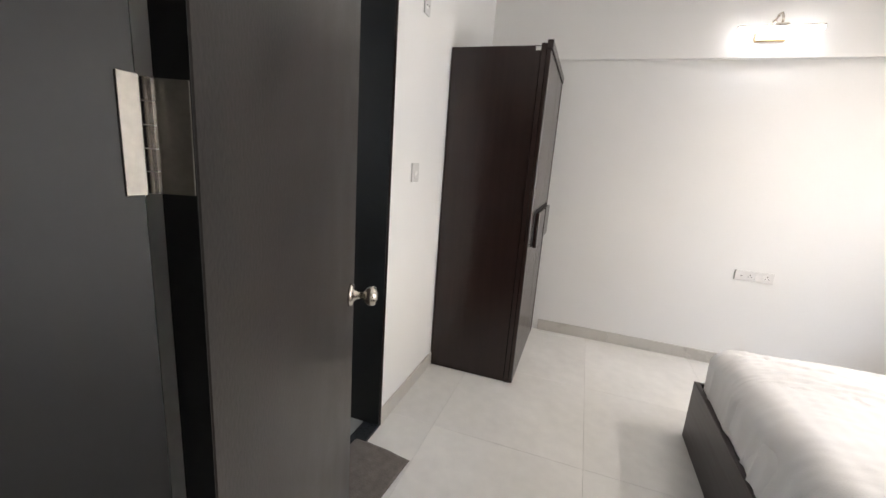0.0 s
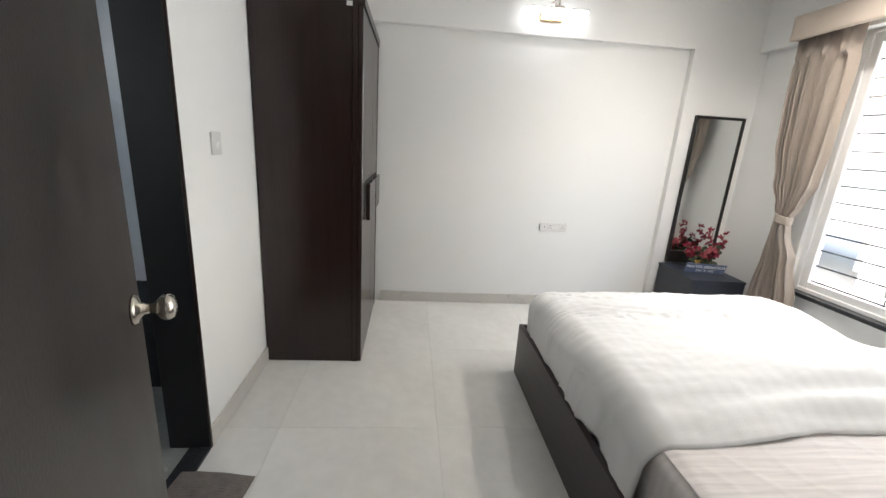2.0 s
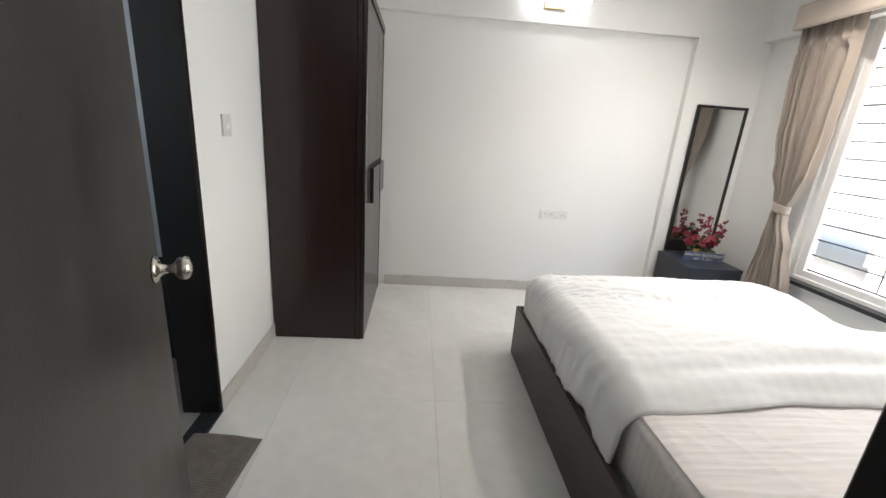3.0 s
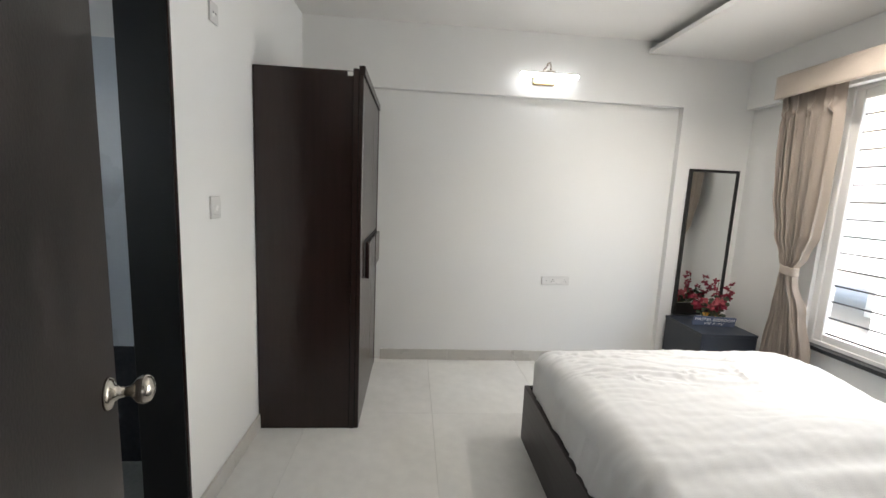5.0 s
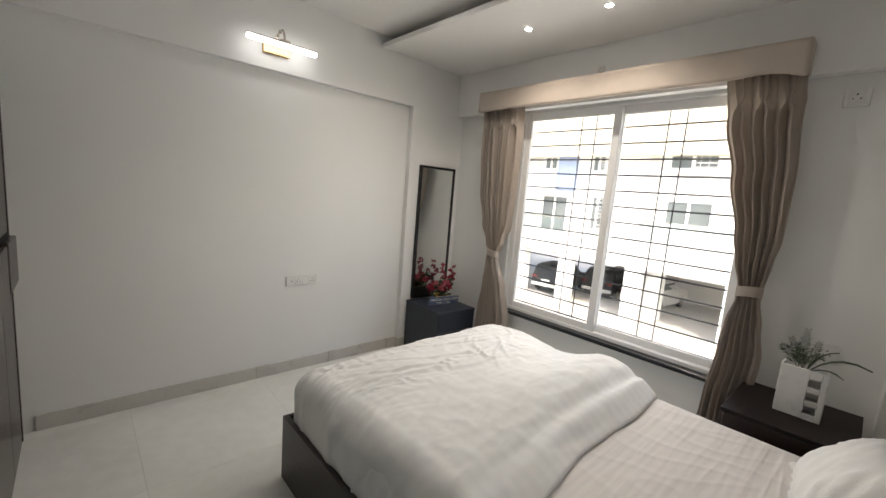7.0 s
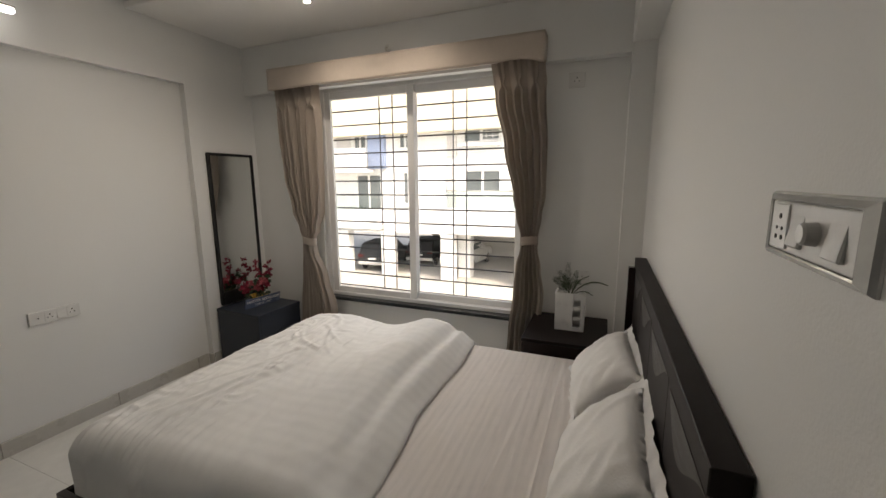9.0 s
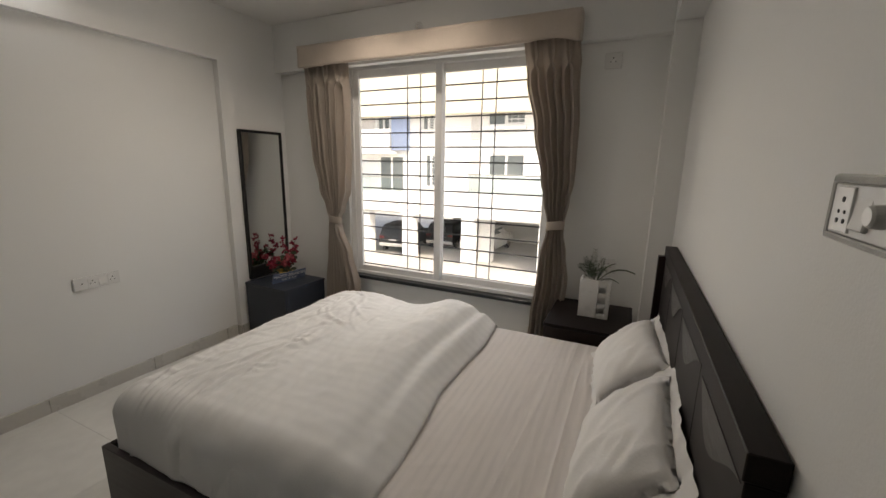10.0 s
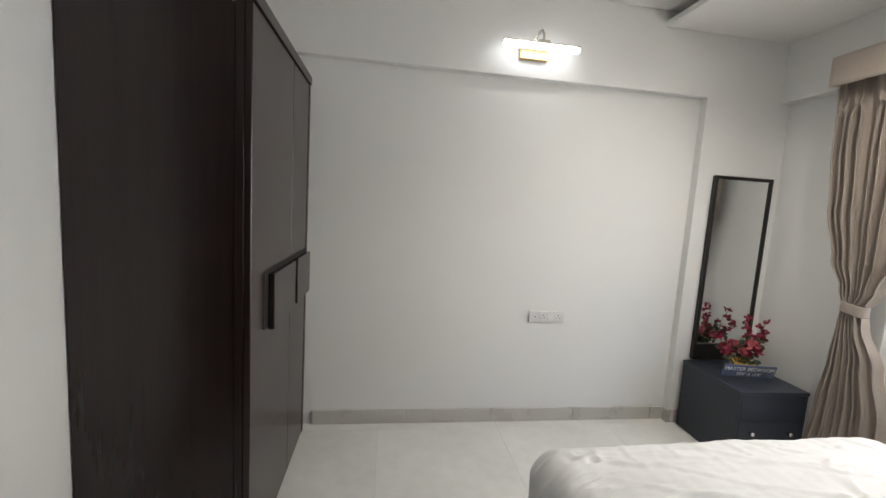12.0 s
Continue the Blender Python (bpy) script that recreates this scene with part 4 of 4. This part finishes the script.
# ---- wall lamp and downlights ----
lamp = thing("wall_lamp", (1.93, N, 2.43), "lit picture lamp with a white tube and gold wall plate", "lamp")
put("wall_plate", box(1.838, N - 0.03, 2.392, 2.016, N, 2.470, 0.005, 2), GOLD, lamp, "gold wall plate")
put("arm", tube([(1.93, N - 0.02, 2.46), (1.932, N - 0.03, 2.52), (1.938, N - 0.05, 2.548), (1.945, N - 0.08, 2.548), (1.95, N - 0.10, 2.52), (1.95, N - 0.105, 2.475)], 0.007, 10), STEEL, lamp, "curved steel arm", True)
put("arm", tube([(1.90, N - 0.03, 2.47), (1.915, N - 0.05, 2.51), (1.94, N - 0.07, 2.535)], 0.005, 8), STEEL, lamp, "", True)
put("bracket", box(1.915, N - 0.125, 2.462, 1.985, N - 0.085, 2.478, 0.003), STEEL, lamp)
put("housing", box(1.703, N - 0.128, 2.455, 2.18, N - 0.092, 2.464, 0.003), STEEL, lamp)
put("diffuser", box(1.705, N - 0.130, 2.425, 2.178, N - 0.090, 2.455, 0.012, 3), LAMP_GLOW, lamp, "glowing white tube", True)

for x, y, z in ((2.55, 2.86, TOP), (3.19, 2.52, 2.698), (3.19, 1.95, 2.698)):
    dl = thing("downlight", (x, y, z), "small round recessed ceiling downlight, switched on", "downlight", "downlights")
    part("ring", lathe([(0.0, -0.003), (0.027, -0.003), (0.030, -0.001), (0.030, 0.0), (0.0, 0.0)], 28), UPVC, dl)
    beam = bpy.data.lights.new("downlight_beam", "SPOT")
    beam.energy, beam.spot_size, beam.spot_blend, beam.shadow_soft_size, beam.color = (1.6 if z == TOP else 2.7), radians(145), 0.8, 0.03, (1.0, 0.95, 0.88)
    bo = new("downlight_beam", beam)
    bo.matrix_world = Matrix.Translation((x, y, z - 0.012))
    part("diffuser", lathe([(0.0, -0.005), (0.019, -0.005), (0.020, -0.003), (0.0, -0.003)], 28), DOWN_GLOW, dl, "glowing diffuser")


# ---- switches and sockets ----
def electric(name, m, w, h, modules, label, material=PLATE):
    """A wall plate in its own x, z plane, facing -y, with sockets (s), switches (r), dots (d) and a knob (k)."""
    t = thing(name, (0, 0, 0), label, "socket" if "s" in modules else "switch")
    part("plate", box(-w / 2, -0.011, -h / 2, w / 2, 0, h / 2, 0.0025, 2), material, t)
    n = len(modules)
    mw = (w - 0.03) / n
    for i, kind in enumerate(modules):
        cx = -w / 2 + 0.015 + mw * (i + 0.5)
        if kind == "s":
            b = part("socket", box(cx - mw * 0.46, -0.0125, -h * 0.36, cx + mw * 0.46, -0.010, h * 0.36, 0.001), PLATE, t)
            for dx, dz, r in ((0, h * 0.14, 0.0042), (-mw * 0.2, -h * 0.08, 0.0034), (mw * 0.2, -h * 0.08, 0.0034)):
                part("hole", lathe([(0, 0), (r, 0), (r, 0.0008), (0, 0.0008)], 12, Matrix.Translation((cx + dx, -0.0125, dz)) @ Matrix.Rotation(radians(90), 4, "X")), HOLE, b)
        elif kind == "u":
            b = part("socket", box(cx - mw * 0.47, -0.0135, -h * 0.44, cx + mw * 0.47, -0.010, h * 0.44, 0.001), PLATE, t)
            for dx, dz, r in ((0, h * 0.20, 0.0036), (-mw * 0.17, -h * 0.04, 0.0024), (mw * 0.17, -h * 0.04, 0.0024), (-mw * 0.19, -h * 0.22, 0.0032), (mw * 0.19, -h * 0.22, 0.0032)):
                part("hole", lathe([(0, 0), (r, 0), (r, 0.0008), (0, 0.0008)], 12, Matrix.Translation((cx + dx, -0.0135, dz)) @ Matrix.Rotation(radians(90), 4, "X")), HOLE, b)
        elif kind == "r":
            b = box(cx - mw * 0.40, -0.0165, -h * 0.34, cx + mw * 0.40, -0.007, h * 0.34, 0.002)
            for v in b.verts:
                if v.co.z > 0 and v.co.y < -0.01:
                    v.co.y += 0.006
            part("rocker", b, PLATE if material is PLATE else CHROME_PLATE, t)
        elif kind == "d":
            part("dot", lathe([(0, 0), (0.0042, 0), (0.0042, 0.001), (0, 0.001)], 12, Matrix.Translation((cx, -0.011, 0)) @ Matrix.Rotation(radians(90), 4, "X")), HOLE, t)
        elif kind == "k":
            part("dial", lathe([(0, 0), (0.0135, 0), (0.0125, 0.012), (0.010, 0.0145), (0, 0.0145)], 24, Matrix.Translation((cx, -0.011, 0)) @ Matrix.Rotation(radians(90), 4, "X")), GREYP, t, "round grey regulator dial")
    t.matrix_basis = m
    return t


electric("socket_plate", pose(2.19, REC, 0.754), 0.25, 0.078, "dsrs", "white plastic socket plate low on the wall")
electric("switch_plate", pose(0.0, 2.235, 1.372, 0, 0, 90), 0.085, 0.10, "r", "white plastic switch plate beside the bathroom door")
cup = electric("lamp_point", pose(0.0, 2.275, 2.212, 0, 0, 90), 0.07, 0.085, "dd", "white blank lamp point plate on the wall")
electric("socket_plate", pose(E, 0.875, 2.188, 0, 0, -90), 0.10, 0.095, "s", "white plastic air conditioner socket high on the wall")
electric("socket_plate", pose(E, 0.78, 0.865, 0, 0, -90), 0.095, 0.10, "s", "white plastic socket behind the planter")
sw = electric("switch_board", pose(1.484, S, 1.488, 0, 0, 180), 0.212, 0.064, "urkr", "glossy silver switch board with a regulator dial", CHROME_PLATE)
bz = bmesh.new()
rings = [[bz.verts.new((sx * hw, y, sz * hh)) for sx, sz in ((-1, -1), (1, -1), (1, 1), (-1, 1))] for hw, hh, y in ((0.126, 0.044, 0.0), (0.126, 0.044, -0.003), (0.123, 0.041, -0.008), (0.110, 0.0345, -0.0130), (0.1062, 0.0322, -0.0118), (0.1062, 0.0322, 0.0))]
for p, q in zip(rings, rings[1:]):
    for i in range(4):
        bz.faces.new((p[i], p[(i + 1) % 4], q[(i + 1) % 4], q[i]))
bmesh.ops.recalc_face_normals(bz, faces=bz.faces)
part("bezel", bz, CHROME, sw, "glossy silver bevelled bezel")

# ---- doormat ----
def mat_top(u, v):
    x, y = -0.16 + 0.32 * u, -0.30 + 0.60 * v
    rib = 0.0018 * math.sin(v * 2 * math.pi * 48 + 0.6 * math.sin(u * 9))
    edge = min(1.0, min(u, 1 - u, v, 1 - v) * 30)
    return Vector((x, y + 0.006 * math.sin(u * 4), 0.010 * edge + 0.002 + rib * edge + 0.002 * noise.noise(Vector((u * 4, v * 6, 2)))))
dm = obj("doormat", sheet(30, 200, mat_top, 0.004), MATM, True)
dm.matrix_basis = pose(0.085, 1.475, 0.004, 0, 0, -5)
tagged(dm, "grey ribbed fabric doormat before the bathroom threshold", "doormat")

# ---- outside: yard and the building across ----
GZ = -3.75
structure("ground", box(-300, -300, GZ - 0.3, 500, 300, GZ), PAVE, "pale concrete paved yard", "ground")
FX = 20.7
bld = thing("apartment_building", (FX, 8, GZ), "white apartment block over open ground-floor parking", "building")
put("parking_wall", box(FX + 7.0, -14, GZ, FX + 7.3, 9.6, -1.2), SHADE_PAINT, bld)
put("slab", box(FX - 0.5, -14, -1.27, FX + 8, 34, -1.201, 0.02), FACADE, bld, "white slab edge over the parking")


def storey(name, x, y0, y1, z0, z1, holes, material, label=""):
    """A facade storey with real openings: holes are (y0, y1, za, zb)."""
    bm = bmesh.new()
    y = y0
    for h0, h1, za, zb in sorted(holes):
        bx(bm, x, y, z0, x + 0.25, h0, z1)
        bx(bm, x, h0, z0, x + 0.25, h1, za)
        bx(bm, x, h0, zb, x + 0.25, h1, z1)
        y = h1
    bx(bm, x, y, z0, x + 0.25, y1, z1)
    return put(name, bm, material, bld, label)


def in_bld(bm):
    bm.transform(Matrix.Translation(-bld.location))
    return bm


def facade_window(x, y0, y1, za, zb, split=0.5, louvre=0):
    """A two-light window in the facade, one light of it louvred where asked."""
    w = put("window", box(x + 0.05, y0, za, x + 0.12, y0 + 0.06, zb), UPVC, bld)
    ym = y0 + (y1 - y0) * split
    for a, b in ((y1 - 0.06, y1), (ym - 0.06, ym + 0.06)):
        part("mullion", in_bld(box(x + 0.05, a, za, x + 0.12, b, zb)), UPVC, w)
    for z in (za, zb - 0.07):
        part("rail", in_bld(box(x + 0.055, y0 + 0.06, z, x + 0.115, y1 - 0.06, z + 0.07)), UPVC, w)
    for k, (a, b) in enumerate(((y0 + 0.06, ym - 0.06), (ym + 0.06, y1 - 0.06))):
        part("pane", in_bld(box(x + 0.075, a, za + 0.07, x + 0.09, b, zb - 0.07)), DARKGLASS, w)
        if louvre and k == 0:
            for i in range(louvre):
                z = za + 0.12 + i * (zb - za - 0.24) / (louvre - 1)
                part("slat", in_bld(box(x + 0.03, a, z - 0.012, x + 0.07, b, z + 0.012)), UPVC, w)
    return w


def balcony(x0, x1, y0, y1, zb, zt, rail):
    """A white parapet with a slab; with greenish glass and a handrail above it where asked."""
    put("balcony_slab", box(x0, y0, zb, x1, y1, zb + 0.15, 0.01), FACADE, bld)
    put("parapet", box(x0, y0, zb + 0.15, x0 + 0.12, y1, zt, 0.01), FACADE, bld)
    if rail:
        put("rail_glass", box(x0 + 0.04, y0 + 0.05, zt, x0 + 0.06, y1 - 0.05, zt + rail), RAILGLASS, bld, "greenish balcony rail glass")
        put("handrail", box(x0 + 0.02, y0, zt + rail, x0 + 0.08, y1, zt + rail + 0.045), STEEL, bld)


# middle bay, set back
MIDW = [(10.40, 11.05, 0.25, 2.0), (10.55, 11.25, 3.25, 4.15)]
storey("wall", FX, 8.4, 12.2, -1.2, 2.35, MIDW[:1], FACADE)
storey("wall", FX, 8.4, 12.2, 2.35, 4.55, MIDW[1:], FACADE)
for h in MIDW:
    facade_window(FX, *h, louvre=9)
    put("sill", box(FX - 0.14, h[0] - 0.08, h[2] - 0.10, FX, h[1] + 0.08, h[2], 0.01), FACADE, bld)
put("blue_panel", box(FX - 0.30, 12.02, 2.20, FX + 0.25, 13.05, 4.20, 0.01), BLUE, bld, "blue painted facade panel")
# bays with balconies; each is (start, end, windows)
for y0, y1, low, high in ((12.2, 18.6, (12.45, 14.05), (13.35, 14.15)), (18.7, 26.0, (20.2, 21.8), (22.4, 23.2)), (26.0, 34.0, (28.0, 29.6), (30.2, 31.0))):
    storey("wall", FX, y0, y1, -1.2, 2.35, [(*low, -0.1, 1.9)], FACADE)
    storey("wall", FX, y0, y1, 2.35, 4.55, [(*high, 3.2, 4.05)], FACADE)
    facade_window(FX, *low, -0.1, 1.9)
    facade_window(FX, *high, 3.2, 4.05)
    balcony(FX - 0.9, FX, (12.83 if y0 == 12.2 else y0 + 0.9), y1, 2.0, 3.30, 0)
    balcony(FX - 0.9, FX, y0 - 0.05, y1, -1.12, -0.13, 0.86)
    put("louvred_screen", box(FX - 0.06, high[1] + 0.15, 3.35, FX - 0.01, high[1] + 1.1, 4.05), SHADE_PAINT, bld, "pale screen on the balcony")
for y0, y1, low, high in ((2.6, 8.4, (5.6, 7.45), (5.65, 7.55)), (-5.0, 2.4, (-1.6, 0.2), (-1.6, 0.3)), (-14.0, -5.0, (-9.6, -7.8), (-9.6, -7.7))):
    storey("wall", FX, y0, y1, -1.2, 2.35, [(*low, 0.95, 2.03)], FACADE)
    storey("wall", FX, y0, y1, 2.35, 4.55, [(*high, 3.42, 4.36)], FACADE)
    facade_window(FX, *low, 0.95, 2.03)
    facade_window(FX, *high, 3.42, 4.36, louvre=5)
    balcony(FX - 0.6, FX, y0 + 0.2, y1 - 0.1, -1.2, 0.12, 0.86)
    # the bay's shaded side is put in as a strip of grey paint
    for a, b, za, zb in ((y1 - 0.52, y1, 2.75, 4.3), (y1 - 0.52, y1, 0.15, 2.25)):
        put("shaded_side", box(FX - 0.10, a, za, FX - 0.002, b, zb, 0.01), SHADE_PAINT, bld, "grey strip for the shaded side of the bay")
    cage = put("window_cage", box(FX - 0.30, high[0] - 0.1, 3.22, FX - 0.002, high[1] + 0.1, 3.34, 0.01), FACADE, bld, "white window box with a grille")
    for k in range(5):
        part("bar", in_bld(box(FX - 0.28, high[0] - 0.05, 3.45 + 0.20 * k, FX - 0.26, high[0] + 0.95, 3.475 + 0.20 * k)), UPVC, cage)
    for k in range(4):
        part("bar", in_bld(box(FX - 0.28, high[0] - 0.05 + 0.32 * k, 3.34, FX - 0.26, high[0] - 0.025 + 0.32 * k, 4.35)), UPVC, cage)
put("wall", box(FX, 2.4, -1.2, FX + 0.25, 2.6, 4.55), FACADE, bld)
put("wall", box(FX, 18.6, -1.2, FX + 0.25, 18.7, 4.55), FACADE, bld)
put("cream_storey", box(FX - 0.55, -14, 4.00, FX + 0.25, 34, 8.6), CREAM, bld, "cream painted upper storey")
put("roof", box(FX, -14, 8.6, FX + 9, 34, 8.9), FACADE, bld)
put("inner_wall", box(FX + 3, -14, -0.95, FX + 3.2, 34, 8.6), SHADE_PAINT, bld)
cctv = thing("security_camera", (FX - 1.0, 12.25, -0.62), "small grey security camera on the white parapet", "camera")
part("bracket", tube([(0.1, 0, -0.1), (0.02, 0, -0.08), (-0.05, 0.05, 0.0)], 0.03, 8), GREYP, cctv)
part("body", tube([(-0.05, -0.12, -0.02), (-0.05, 0.02, 0.03), (-0.05, 0.16, 0.08)], 0.07, 12), GREYP, cctv)
for y in (-11, -6.2, -1.5, 4.2, 8.25, 11.85, 14.75, 21.5, 27):
    put("pillar", box(FX - 0.58, y - 0.36, GZ, FX - 0.02, y + 0.36, -1.27, 0.01), FACADE, bld)
put("pillar", box(FX + 0.5, 7.3, GZ, FX + 1.1, 8.0, -1.27, 0.01), FACADE, bld)
put("parking_partition", box(FX + 5.2, 8.6, GZ, FX + 5.4, 11.6, -1.27), SHADE_PAINT, bld)
for y in (-9, -2, 18, 25):
    put("pillar", box(FX + 3.2, y - 0.35, GZ, FX + 3.7, y + 0.35, -1.27, 0.01), FACADE, bld)


def car(place, turn, paint, label):
    """A parked sport utility car, its rear towards -x in its own frame."""
    c = thing("car", (0, 0, 0), label, "car", "cars in the parking")
    prof = [(-2.1, 0.45), (-2.15, 0.75), (-2.08, 1.0), (-1.85, 1.55), (-1.6, 1.66), (0.2, 1.66), (0.95, 1.12), (1.95, 0.98), (2.12, 0.7), (2.1, 0.42), (1.6, 0.30), (-1.7, 0.30)]
    bm = bmesh.new()
    l = [bm.verts.new((x, -0.9 + (0.13 if z > 1.2 else 0), z)) for x, z in prof]
    r = [bm.verts.new((x, 0.9 - (0.13 if z > 1.2 else 0), z)) for x, z in prof]
    bm.faces.new(l[::-1])
    bm.faces.new(r)
    for i in range(len(prof)):
        j = (i + 1) % len(prof)
        bm.faces.new((l[i], l[j], r[j], r[i]))
    bmesh.ops.recalc_face_normals(bm, faces=bm.faces)
    bmesh.ops.bevel(bm, geom=list(bm.edges), offset=0.05, segments=2, affect="EDGES")
    body = part("body", bm, paint, c)
    rw = box(-0.01, -0.62, 0, 0.01, 0.62, 0.42, 0.005)
    rw.transform(Matrix.Translation((-2.0, 0, 1.10)) @ Matrix.Rotation(radians(23), 4, "Y"))
    part("rear_window", rw, DARKGLASS, c)
    for s in (-1, 1):
        part("side_window", box(-1.5, s * 0.80 - 0.03, 1.16, 0.25, s * 0.80 + 0.03, 1.52, 0.01), DARKGLASS, c)
        part("tail_light", box(-2.17, s * 0.72 - 0.16, 0.88, -2.05, s * 0.72 + 0.16, 1.02, 0.01), REDLIGHT, c)
        for x in (-1.3, 1.35):
            w = part("wheel", lathe([(0, -0.11), (0.25, -0.11), (0.33, -0.09), (0.35, 0), (0.33, 0.09), (0.25, 0.11), (0, 0.11)], 20, Matrix.Translation((x, s * 0.80, 0.35)) @ Matrix.Rotation(radians(90), 4, "X")), RUBBER, c, "", True)
            part("rim", lathe([(0, -0.12), (0.2, -0.12), (0.2, 0.12), (0, 0.12)], 16, Matrix.Translation((x, s * 0.805, 0.35)) @ Matrix.Rotation(radians(90), 4, "X")), STEEL, w)
    part("number_plate", box(-2.175, -0.25, 0.72, -2.13, 0.25, 0.83, 0.004), PLATE, c, "pale number plate")
    part("bumper", box(-2.2, -0.86, 0.42, -1.95, 0.86, 0.60, 0.04, 2), GREYP, c)
    part("bumper_strip", box(-2.205, -0.6, 0.50, -2.19, 0.6, 0.53, 0.003), STEEL, c)
    c.matrix_basis = pose(*place, 0, 0, turn)
    return c


car((FX + 2.1, 13.5, GZ), 8, CARPAINT, "dark sport utility car parked between white pillars")
car((FX + 3.7, 8.55, GZ), -4, CARWHITE, "white car parked behind a pillar")
car((FX + 4.2, 11.3, GZ), 4, CARPAINT, "dark car parked deep under the building")

# ---- floor tiles ----
tile_mesh = {}
for i in range(-1, 5):
    for j in range(-3, 5):
        x0, x1 = max(0.0, 1.075 + (i - 1) * 0.8), min(E, 1.075 + i * 0.8)
        y0, y1 = max(-2.8, 2.065 + (j - 1) * 0.81), min(REC, 2.065 + j * 0.81)
        if x1 - x0 < 0.02 or y1 - y0 < 0.02:
            continue
        key = (round(x1 - x0, 3), round(y1 - y0, 3))
        if key not in tile_mesh:
            b = box(0.0005, 0.0005, -0.006, key[0] - 0.0005, key[1] - 0.0005, 0.0, 0.0004)
            me = bpy.data.meshes.new("tile")
            b.to_mesh(me)
            b.free()
            me.materials.append(TILE)
            tile_mesh[key] = me
        t = new("tile", tile_mesh[key])
        t.parent = floor
        t.location = (x0, y0, 0)
